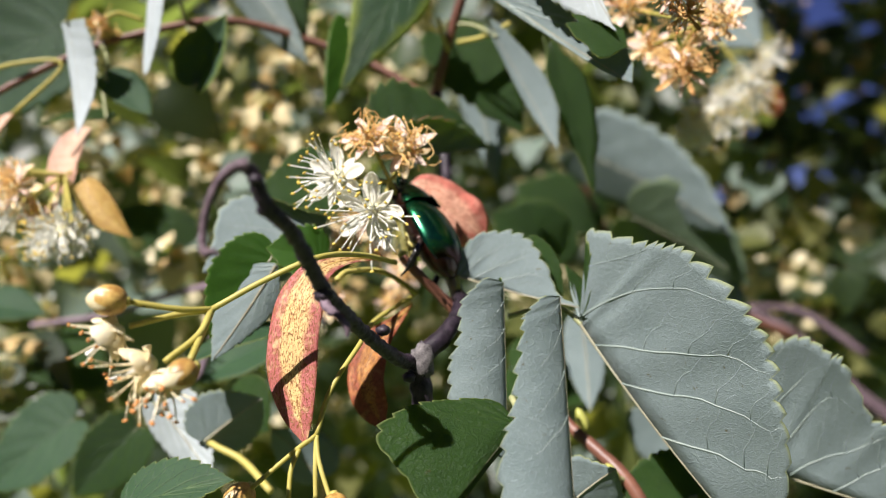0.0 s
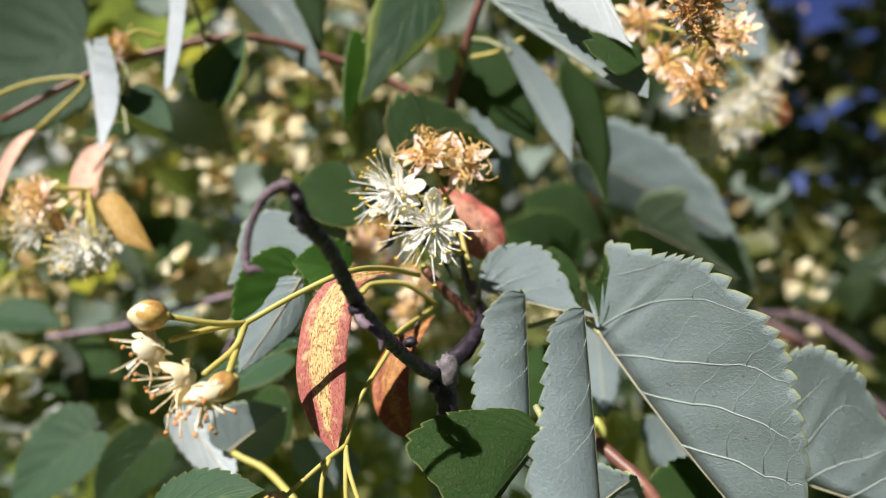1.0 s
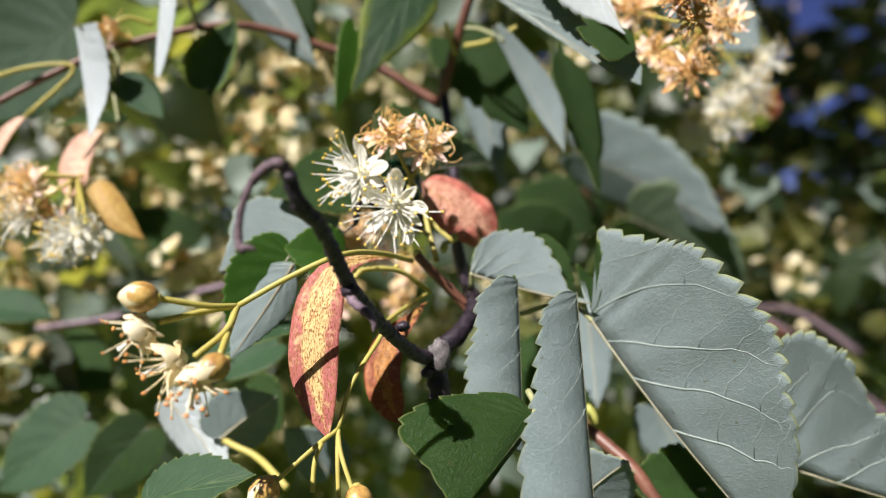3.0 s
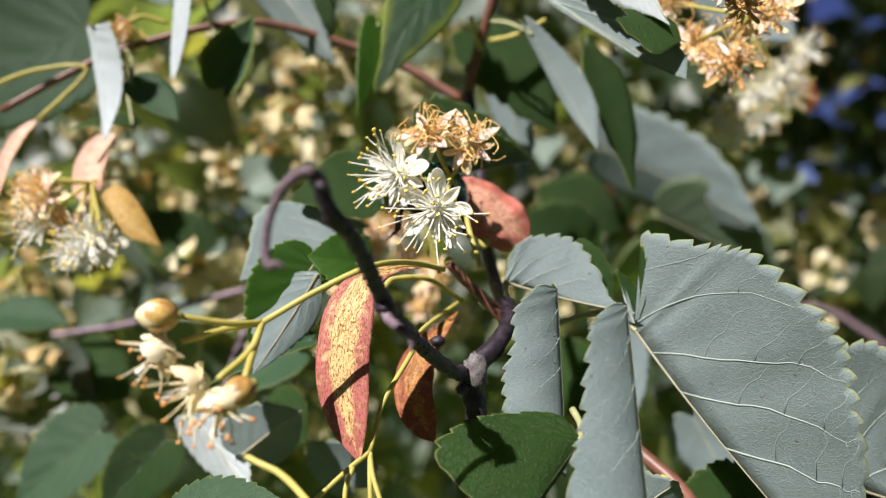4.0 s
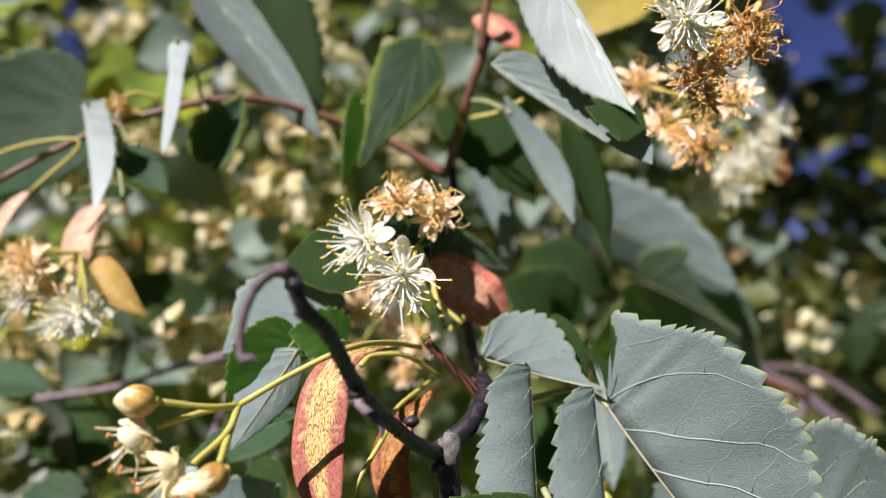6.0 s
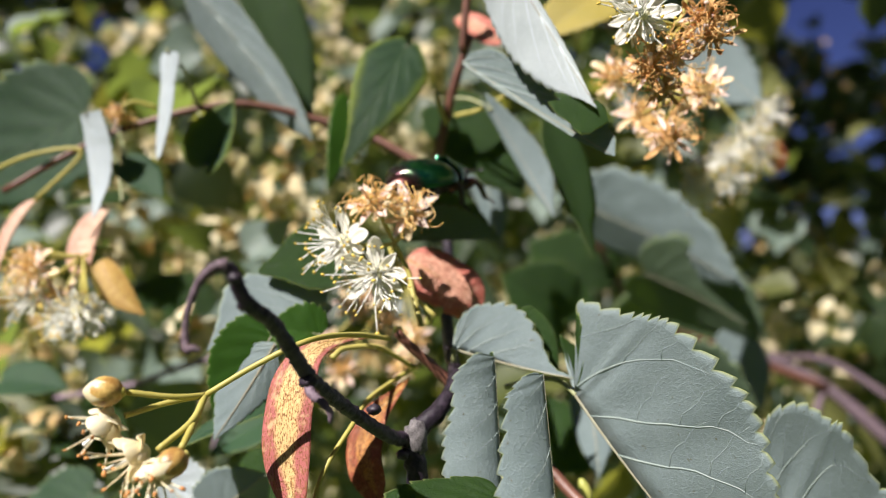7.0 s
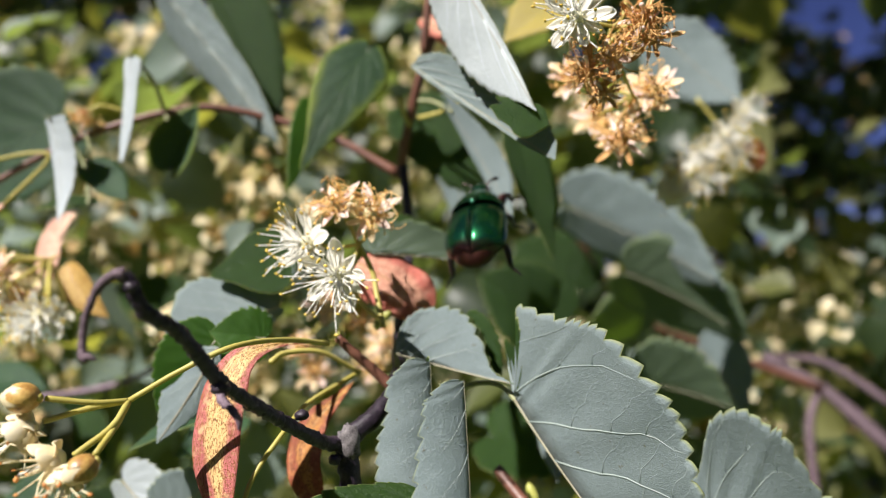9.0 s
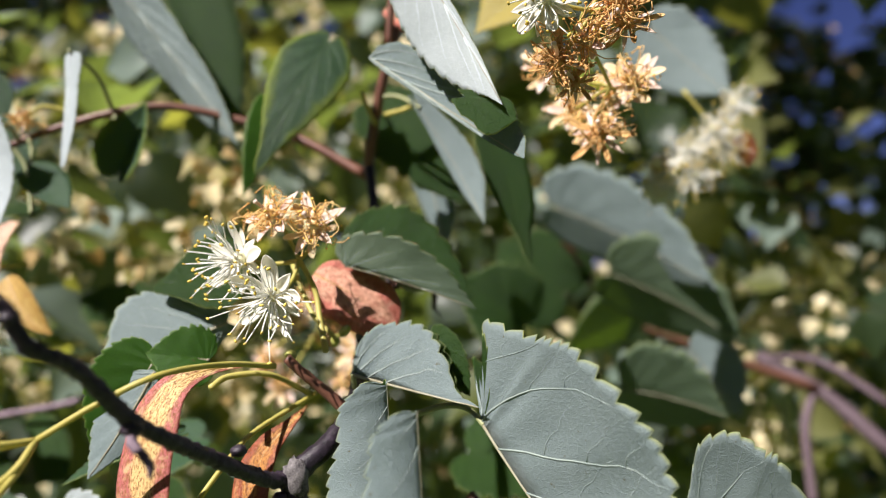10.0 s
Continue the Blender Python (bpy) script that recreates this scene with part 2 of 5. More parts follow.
def shell(c1, c2, rough, metal, rear=None):
    def build(node):
        pos = node("ShaderNodeTexCoord").outputs["Object"]
        a = node("ShaderNodeTexNoise", {"Vector": pos, "Scale": 260.0, "Detail": 2.0}).outputs[0]
        pits = node("ShaderNodeTexVoronoi", {"Vector": pos, "Scale": 2600.0}).outputs[0]
        col = ramp(node, a, (0.35, c1), (0.65, c2))
        if rear:
            y = node("ShaderNodeSeparateXYZ", {0: pos}).outputs[1]
            back = maths(node, "ADD", maths(node, "MULTIPLY", y, 240.0), maths(node, "ADD", a, 1.70))
            col = mix(node, ramp(node, back, (0.45, (1, 1, 1)), (0.95, (0, 0, 0))), col, rgb(*rear))
        nor = node("ShaderNodeBump", {"Strength": 0.12, "Distance": 0.0001, "Height": pits}).outputs[0]
        return node("ShaderNodeBsdfPrincipled", {"Base Color": col, "Roughness": rough, "Metallic": metal, "Normal": nor, "Coat Weight": 0.6, "Coat Roughness": 0.12}).outputs[0]
    return build


M_SHELL = material("beetle_green", shell((0.003, 0.046, 0.022), (0.009, 0.105, 0.036), 0.24, 0.9, (0.050, 0.015, 0.022)))
M_BELLY = material("beetle_copper", shell((0.026, 0.007, 0.005), (0.060, 0.016, 0.011), 0.3, 0.8))
M_LIMB = material("beetle_leg", shell((0.012, 0.010, 0.010), (0.05, 0.03, 0.025), 0.35, 0.5))
M_GROUND = material("grass", plain((0.03, 0.06, 0.015), (0.07, 0.11, 0.03), 0.8, 3))


# ---- builders (lengths in millimetres round a point 1.5 m above the ground) ----
HOME = np.array((0.0, 0.0, 1500.0))
BASES = {}


def thing(name, base, label, category, group="", kind=""):
    ob = new(name)
    ob.empty_display_size = 0.01
    b = np.array(base, float)
    ob.location = (b + HOME) / 1000
    BASES[name if ob.name == name else ob.name] = b
    return tagged(ob, label, category, group, kind)


def root_base(ob):
    while ob.parent:
        ob = ob.parent
    return BASES[ob.name]


def part(name, geo, mats, parent, label="", kind=""):
    """One mesh under a thing or a part. geo: verts, faces, and at will a material index per face and uv maps per vertex."""
    verts, faces, index, uvs = (list(geo) + [None, None])[:4]
    v = (np.asarray(verts, float) - root_base(parent)) / 1000
    me = bpy.data.meshes.new(name)
    me.from_pydata(v.tolist(), [], faces.tolist() if isinstance(faces, np.ndarray) else faces)
    for m in mats:
        me.materials.append(m)
    if index is not None:
        me.polygons.foreach_set("material_index", np.asarray(index, np.int32))
    if uvs:
        loops = np.empty(len(me.loops), np.int32)
        me.loops.foreach_get("vertex_index", loops)
        for key, uv in uvs.items():
            layer = me.uv_layers.new(name=key)
            layer.data.foreach_set("uv", np.asarray(uv, np.float32)[loops].ravel())
    me.polygons.foreach_set("use_smooth", np.ones(len(me.polygons), bool))
    me.update()
    ob = new(name, me)
    ob.parent = parent
    return tagged(ob, label, "", "", kind)


def join(*geos):
    verts, faces, index, at = [], [], [], 0
    for g in geos:
        verts.append(np.asarray(g[0], float))
        faces += [[i + at for i in f] for f in g[1]]
        index += list(g[2]) if len(g) > 2 and g[2] is not None else [0] * len(g[1])
        at += len(g[0])
    return np.concatenate(verts), faces, index


def unit(v):
    v = np.asarray(v, float)
    return v / max(np.linalg.norm(v), 1e-9)


def smooth_line(points, steps=6):
    p = np.asarray(points, float)
    if len(p) < 3:
        return p[0] + np.linspace(0, 1, steps + 1)[:, None] * (p[-1] - p[0])
    q = np.vstack((2 * p[0] - p[1], p, 2 * p[-1] - p[-2]))
    a, b, c, d = (q[k:k + len(p) - 1, None] for k in range(4))
    t = (np.arange(steps) / steps)[None, :, None]
    out = 0.5 * (2 * b + (c - a) * t + (2 * a - 5 * b + 4 * c - d) * t * t + (3 * b - a - 3 * c + d) * t ** 3)
    return np.concatenate((out.reshape(-1, p.shape[1]), p[-1:]))


def ring_faces(rings, sides):
    """The quads between rings of vertices, and the two end caps."""
    i, k = np.meshgrid(np.arange(rings - 1), np.arange(sides), indexing="ij")
    a, b = (i * sides + k).ravel(), (i * sides + (k + 1) % sides).ravel()
    return np.stack((a, b, b + sides, a + sides), 1).tolist() + [list(range(sides - 1, -1, -1)), list(range((rings - 1) * sides, rings * sides))]


def tube(points, radii, sides=8, steps=6, rough=0.0, seed=0):
    """A tapered round stalk along points."""
    rng = np.random.default_rng(seed)
    line = smooth_line(points, steps) if steps > 1 else np.asarray(points, float)
    n = len(line)
    rad = np.interp(np.linspace(0, 1, n), np.linspace(0, 1, len(radii)), radii)
    way = np.empty_like(line)
    way[1:-1], way[0], way[-1] = line[2:] - line[:-2], line[1] - line[0], line[-1] - line[-2]
    way /= np.maximum(np.linalg.norm(way, axis=1), 1e-9)[:, None]
    side = np.empty_like(line)
    last = np.array((0.3, 0.1, 0.95))
    for i in range(n):
        last = last - way[i] * (last @ way[i])
        last = last / max(math.sqrt(last @ last), 1e-9)
        side[i] = last
    up = np.cross(way, side)
    r = np.repeat(rad[:, None], sides, 1)
    if rough:
        r = r * (1 + rough * rng.normal(size=(n, sides)) + 0.45 * rough * rng.normal(size=(n, 1)))
    a = 2 * math.pi * np.arange(sides) / sides
    verts = line[:, None] + r[..., None] * (np.cos(a)[None, :, None] * side[:, None] + np.sin(a)[None, :, None] * up[:, None])
    return verts.reshape(-1, 3), ring_faces(n, sides)


def blob(centre, radii, axes=None, rings=8, sides=12, shape=None, rough=0.0, seed=0):
    """A rounded body; shape(z) scales its girth along its third axis."""
    rng = np.random.default_rng(seed)
    axes = np.eye(3) if axes is None else np.asarray(axes, float)
    a = math.pi * (0.02 + 0.96 * np.arange(rings + 1) / rings)
    z, r = -np.cos(a), np.sin(a)
    if shape:
        r = r * np.array([shape(q) for q in z])
    b = 2 * math.pi * np.arange(sides) / sides
    p = np.stack((r[:, None] * np.cos(b), r[:, None] * np.sin(b), np.repeat(z[:, None], sides, 1)), 2)
    if rough:
        p = p * (1 + rough * rng.normal(size=(rings + 1, sides, 1)))
    return (np.asarray(centre, float) + (p.reshape(-1, 3) * radii) @ axes), ring_faces(rings + 1, sides)


def axes_to(way, hint=(0.2, 0.1, 1)):
    """Rows: two side axes and the way."""
    z = unit(way)
    x = unit(np.cross(hint, z)) if abs(unit(hint) @ z) < 0.98 else unit(np.cross((1, 0, 0), z))
    return np.array((x, np.cross(z, x), z))


HEART = dict(a=(0, -0.10, -0.09, 0.04, 0.24, 0.45, 0.66, 0.83, 0.94, 1.0), b=(0, 0.24, 0.60, 0.88, 1.0, 0.94, 0.70, 0.38, 0.12, 0.0), m=(0, 0, 0, 0.01, 0.06, 0.17, 0.34, 0.56, 0.79, 1.0))
STRAP = dict(a=(0, 0.03, 0.10, 0.22, 0.36, 0.52, 0.68, 0.82, 0.93, 1.0), b=(0, 0.35, 0.62, 0.85, 0.97, 1.0, 0.95, 0.80, 0.48, 0.0), m=(0, 0.02, 0.07, 0.17, 0.30, 0.45, 0.61, 0.77, 0.90, 1.0))


LANCE = dict(a=(0, 0.04, 0.12, 0.24, 0.38, 0.53, 0.68, 0.82, 0.93, 1.0), b=(0, 0.45, 0.72, 0.92, 1.0, 0.93, 0.74, 0.46, 0.20, 0.0), m=(0, 0.03, 0.10, 0.21, 0.34, 0.49, 0.64, 0.79, 0.91, 1.0))


WEDGE = dict(a=(0, 0.0, 0.02, 0.10, 0.24, 0.42, 0.60, 0.78, 0.92, 1.0), b=(0, 0.55, 0.98, 1.0, 0.93, 0.80, 0.64, 0.44, 0.22, 0.0), m=(0, 0.01, 0.04, 0.12, 0.25, 0.42, 0.60, 0.78, 0.91, 1.0))
PETAL = dict(a=(0, 0.04, 0.12, 0.24, 0.38, 0.53, 0.70, 0.86, 0.96, 1.0), b=(0, 0.30, 0.48, 0.68, 0.86, 0.98, 1.0, 0.78, 0.42, 0.0), m=(0, 0.03, 0.10, 0.21, 0.34, 0.49, 0.65, 0.81, 0.92, 1.0))


def profile(a, b, like=HEART):
    """An outline of its own: how far along and how wide, from the leaf's base round to its tip."""
    return dict(a=a, b=b, m=like["m"])


STRIP = dict(m=(0, 0, 0.02, 0.08, 0.20, 0.35, 0.52, 0.70, 0.87, 1.0))
SLIM = dict(m=(0, 0.05, 0.13, 0.22, 0.32, 0.44, 0.58, 0.74, 0.88, 1.0))
LOBED = dict(m=(0, 0, 0, 0, 0.01, 0.03, 0.09, 0.19, 0.33, 0.51, 0.74, 1.0))


class Blade:
    """A leaf's bent surface from its base to its tip; up is the way its upper side faces.
    sway: degrees by which the blade bends sideways. fold and curl: degrees by which the left and right halves turn towards the upper side at the midrib, and on from there to the margin."""

    def __init__(self, base, tip, up, wide, fold=(10, 10), curl=(0, 0), bend=20, twist=0, outline=HEART, lobe=1.0, teeth=17, bite=0.15, wave=0.02, sway=0, seed=0):
        self.base, self.tip = np.array(base, float), np.array(tip, float)
        self.d = unit(self.tip - self.base)
        self.n = unit(np.array(up, float) - self.d * (np.array(up, float) @ self.d))
        self.beta = radians(bend) if abs(bend) > 0.5 else radians(0.5)
        chord = np.linalg.norm(self.tip - self.base)
        self.sway = radians(sway) if abs(sway) > 0.5 else radians(0.5)
        most = max(abs(self.beta), abs(self.sway))
        self.len = chord * (most / 2) / math.sin(most / 2)
        self.wide, self.fold, self.curl, self.twist = wide, fold, curl, radians(twist)
        self.o, self.lobe, self.teeth, self.bite, self.wave = outline, lobe, teeth, bite, wave
        self.curves = [smooth_line(np.array(outline[k], float)[:, None], 7)[:, 0] for k in "abm"]
        self.rng = np.random.default_rng(seed)
        self.ph = self.rng.uniform(0, 6.28, 6)
        self.tooth = self.rng.uniform(0.45, 1.25, (2, teeth + 2))

    def flat(self, s, j, h):
        a, b, m = (np.interp(s, np.linspace(0, 1, len(c)), c) for c in self.curves)
        a = np.where(a < 0, a * self.lobe, a)
        w = self.wide[0] if h < 0 else self.wide[1]
        tooth = (s * self.teeth + (0.3 if h < 0 else 0.0)) % 1.0
        deep = self.tooth[int(h > 0)][np.clip((s * self.teeth + (0.3 if h < 0 else 0.0)).astype(int), 0, self.teeth + 1)]
        out = 1 + self.bite * deep * (tooth ** 0.65 - 0.7) * np.clip(j, 0, 1) ** 6 * np.where((s > 0.12) & (s < 0.985), 1, 0)
        fa = (m + (a - m) * j * (1 + (out - 1) * 0.6)) * self.len
        return fa, np.maximum(b, 0) * j * out * w

    def place(self, s, j, h):
        s, j = np.broadcast_arrays(np.asarray(s, float), np.asarray(j, float))
        fa, fb = self.flat(s, j, h)
        L, be = self.len, self.beta
        phi = be * (0.5 - fa / L)
        sw, S0 = self.sway, np.cross(self.d, self.n)
        psi = sw * (0.5 - fa / L)
        run = (math.sin(sw / 2) - np.sin(psi)) * L / sw if abs(sw) > abs(be) else (math.sin(be / 2) - np.sin(phi)) * L / be
        pos = self.base + run[..., None] * self.d + ((np.cos(phi) - math.cos(be / 2)) * L / be)[..., None] * self.n + ((np.cos(psi) - math.cos(sw / 2)) * L / sw)[..., None] * S0
        D = np.cos(psi)[..., None] * self.d + np.sin(psi)[..., None] * S0
        T = np.cos(phi)[..., None] * D + np.sin(phi)[..., None] * self.n
        N = -np.sin(phi)[..., None] * D + np.cos(phi)[..., None] * self.n
        S = np.cross(T, N)
        tw = (self.twist * fa / L)[..., None]
        S, N = S * np.cos(tw) + N * np.sin(tw), N * np.cos(tw) - S * np.sin(tw)
        w = max(self.wide[0] if h < 0 else self.wide[1], 0.01)
        F = radians(self.fold[0] if h < 0 else self.fold[1])
        k = radians(self.curl[0] if h < 0 else self.curl[1]) / w
        k = k if abs(k) > 1e-5 else 1e-5
        x, z = (np.sin(F + k * fb) - math.sin(F)) / k, (math.cos(F) - np.cos(F + k * fb)) / k
        q = fb / w
        ripple = self.wave * w * q ** 1.5 * (np.sin(fa / L * 9 + self.ph[0] + h) + 0.6 * np.sin(fa / L * 19 + self.ph[1] * h)) \
            + 0.005 * w * np.cos((s - 0.05 * j - 0.22) * 6.2832 / 0.12) * np.clip(q, 0, 1) ** 0.5 * np.clip(1 - q, 0, 1) * 2.6
        return pos + (h * x)[..., None] * S + (z + ripple * np.cos(F))[..., None] * N + (-(h) * ripple * math.sin(F))[..., None] * S

    def skin(self, ns=68, nj=9, thick=0.22, flip=False):
        s = np.linspace(0, 1, ns + 1)
        top, bot, faces, index, flat, edge = [], [], [], [], [], []
        row = 2 * nj + 1
        j = np.concatenate((np.linspace(1, 0, nj + 1), np.linspace(0, 1, nj + 1)[1:]))
        j = np.sign(j) * np.abs(j) ** 0.9
        left = self.place(s[:, None], j[None, :nj + 1], -1)
        right = self.place(s[:, None], j[None, nj:], 1)
        fl, fr = self.flat(*np.broadcast_arrays(s[:, None], j[None, :nj + 1]), -1), self.flat(*np.broadcast_arrays(s[:, None], j[None, nj:]), 1)
        P = np.concatenate((left, right[:, 1:]), axis=1)
        du, dv = np.gradient(P, axis=0), np.gradient(P, axis=1)
        nor = np.cross(dv, du)
        length = np.linalg.norm(nor, axis=2, keepdims=True)
        nor = np.where(length > 1e-9, nor / np.maximum(length, 1e-9), self.n)
        top, bot = P + nor * thick / 2, P - nor * thick / 2
        flat = np.concatenate((np.stack((fl[0], -fl[1]), 2), np.stack((fr[0], fr[1]), 2)[:, 1:]), axis=1).reshape(-1, 2)
        edge = np.stack(np.broadcast_arrays(s[:, None], np.concatenate((-j[:nj + 1], j[nj + 1:]))[None]), 2).reshape(-1, 2)
        n = (ns + 1) * row
        i, k = np.meshgrid(np.arange(ns), np.arange(row - 1), indexing="ij")
        a = (i * row + k).ravel()
        q = np.stack((a, a + 1, a + row + 1, a + row), 1)
        e = np.arange(ns) * row
        e1 = np.stack((e, e + row, e + row + n, e + n), 1)
        e2 = np.stack((e + row - 1, e + row - 1 + n, e + 2 * row - 1 + n, e + 2 * row - 1), 1)
        first, second = (q, q[:, ::-1] + n)
        faces = np.concatenate((first, second, e1, e2))
        index = np.concatenate((np.zeros(len(q)), np.ones(len(q)), np.full(len(e1) + len(e2), 2)))
        verts = np.concatenate((top.reshape(-1, 3), bot.reshape(-1, 3)))
        return verts, faces, index, {"flat": np.concatenate((flat, flat)), "edge": np.concatenate((edge, edge))}

    def rib(self, r0, r1, lift, sides=6):
        s = np.linspace(0.0, 0.985, 22)
        p = self.place(s, 0.0, 1)
        return tube(p - lift * self.local(s, 0.0, 1), (r0, r0 * 0.7, r1), sides, 1)

    def local(self, s, j, h):
        e = 1e-3
        s, j = np.broadcast_arrays(np.asarray(s, float), np.asarray(j, float))
        a = self.place(np.clip(s + e, 0, 1), j + 0.02, h) - self.place(np.clip(s - e, 0, 1), j + 0.02, h)
        b = self.place(s, j + 0.04, h) - self.place(s, j, h)
        n = np.cross(b, a) * h
        return n / np.maximum(np.linalg.norm(n, axis=-1, keepdims=True), 1e-9)

    def veins(self, r, lift, at=None, halves=(-1, 1)):
        """Side veins, each from where it leaves the midrib to where it ends at the margin, with two or three forks."""
        out = []
        low = 0.30 if min(self.o["a"]) * self.lobe < -0.05 else 0.12
        at = at or ((low - 0.12, low), (low, low + 0.17), (low + 0.10, low + 0.30), (low + 0.24, low + 0.41), (low + 0.37, low + 0.52), (low + 0.48, low + 0.61))

        def run(h, s, j, radii, sides):
            return tube(self.place(s, j, h) - lift * self.local(s, j, h), radii, sides, 1)
        for h in halves:
            for k, (s0, s1) in enumerate(at):
                j = np.linspace(0.0, 0.95, 12)
                wob = 0.010 * np.sin(j * 9 + k * 2.1 + h) + 0.006 * np.sin(j * 21 + k)
                s = np.clip(s0 + (s1 - s0) * j ** 0.8 + wob * j, 0, 1)
                out.append(run(h, s, j, (r, r * 0.75, r * 0.22), 6))
                if self.len > 18:
                    for f, j0 in enumerate((0.26, 0.50, 0.72)):
                        jj = np.linspace(j0, min(j0 + 0.42, 0.95), 7)
                        at0 = np.interp(j0, j, s)
                        ss = at0 - 0.10 * ((jj - j0) / 0.42) ** 0.8 + (s1 - s0) * (jj - j0) * 0.6 + 0.004 * np.sin(jj * 30)
                        out.append(run(h, np.clip(ss, 0, 1), jj, (r * 0.5, r * 0.15), 4))
                    # fine rungs from one side vein to the next
                    for j0 in np.linspace(0.2, 0.85, 6):
                        here = np.interp(j0, j, s)
                        ss = np.linspace(here, here + 0.10, 6)
                        jj = j0 + 0.03 * np.sin(np.linspace(0, 3, 6) + k) + 0.04 * self.rng.normal() * np.linspace(0, 1, 6)
                        out.append(run(h, np.clip(ss, 0, 1), np.clip(jj, 0, 0.94), (r * 0.13, r * 0.08), 4))
        return join(*out)


class Ribbon(Blade):
    """A blade along a bent spine."""

    def along(self, spine, up):
        self.line = smooth_line(spine, 12)
        run = np.concatenate(((0,), np.cumsum(np.linalg.norm(np.diff(self.line, axis=0), axis=1))))
        self.len, self.at, self.way = run[-1], run / run[-1], np.gradient(self.line, axis=0)
        self.n = unit(up)
        return self

    def place(self, s, j, h):
        s, j = np.broadcast_arrays(np.asarray(s, float), np.asarray(j, float))
        fa, fb = self.flat(s, j, h)
        u = np.clip(fa / self.len, 0, 1)
        pos, T = (np.stack([np.interp(u, self.at, c[:, k]) for k in range(3)], -1) for c in (self.line, self.way))
        T = T / np.maximum(np.linalg.norm(T, axis=-1, keepdims=True), 1e-9)
        N = self.n - T * (T @ self.n)[..., None]
        N = N / np.maximum(np.linalg.norm(N, axis=-1, keepdims=True), 1e-9)
        S = np.cross(T, N)
        w = self.wide[0] if h < 0 else self.wide[1]
        F = radians(self.fold[0] if h < 0 else self.fold[1])
        k = radians(self.curl[0] if h < 0 else self.curl[1]) / w + 1e-5
        x, z = (np.sin(F + k * fb) - math.sin(F)) / k, (math.cos(F) - np.cos(F + k * fb)) / k
        q = fb / w
        z = z + self.wave * w * q ** 1.5 * (np.sin(u * 11 + self.ph[0] + h) + 0.6 * np.sin(u * 23 + self.ph[1] * h))
        return pos + (h * x)[..., None] * S + z[..., None] * N


STEMS = {}


def stem(name, points, radii, mat, parent, sides=9, steps=6, rough=0.04, seed=1, label=""):
    """A woody stem; leaves of the same thing take their stalks from it."""
    STEMS.setdefault(parent.name, []).append(smooth_line(points, 8))
    return part(name, tube(points, radii, sides, steps, rough, seed), [mat], parent, label)


def leaf(parent, base, tip, up, wide, label="", mats=None, near=True, petiole=None, name="leaf", ribs=True, rib=0.42, vein=None, veins=None, upper=0.0, **shape):
    b = Blade(base, tip, up, wide, **shape)
    vein = vein or min(0.20, 0.0055 * b.len)
    ns, nj = (b.teeth * 5, 10) if near else (b.teeth * 3, 5)
    mats = mats or (M_UPPER, M_UNDER, M_RIM)
    ob = part(name, b.skin(ns, nj), mats, parent, label)
    if ribs:
        part("midrib", b.rib(rib if near else min(rib, 0.26), 0.10, rib * 0.3), [M_MIDRIB], ob)
        if near:
            part("vein_network", b.veins(vein, vein * 0.52, veins), [M_VEIN_SUNLIT if mats[1] in (M_UNDER_SUNLIT, M_UNDER_GLARE) else M_VEIN], ob)
    if upper:
        part("upper_venation", join(b.rib(0.22, 0.10, -0.10), b.veins(upper, -0.11, veins)), [M_VEIN_UP], ob)
    if petiole is None and parent.name in STEMS:
        near_by = np.concatenate(STEMS[parent.name])
        root = near_by[np.argmin(np.linalg.norm(near_by - b.base, axis=1))]
        gap = np.linalg.norm(root - b.base)
        if 1.5 < gap < 24:
            petiole = [root, (root + b.base) / 2 + np.array((0, 0.10, 0.12)) * gap]
    if petiole is not None:
        line = [petiole[0], *petiole[1:], b.base, b.place(np.array(0.03), np.array(0.0), 1)]
        part("petiole", tube(line, (0.62, 0.52, 0.5), 8, 6), [M_PETIOLE], ob)
    return ob


def bract(parent, base, tip, up, wide, mats, label="", name="bract", outline=STRAP, spine=None, **shape):
    shape = dict(outline=outline, teeth=9, bite=0.0, **shape)
    b = Ribbon(spine[0], spine[-1], up, (wide / 2, wide / 2), **shape).along(spine, up) if spine else Blade(base, tip, up, (wide / 2, wide / 2), **shape)
    ob = part(name, b.skin(56, 8, 0.2), mats, parent, label)
    part("midrib", b.rib(0.30, 0.10, 0.05), [M_CALYX], ob)
    return ob


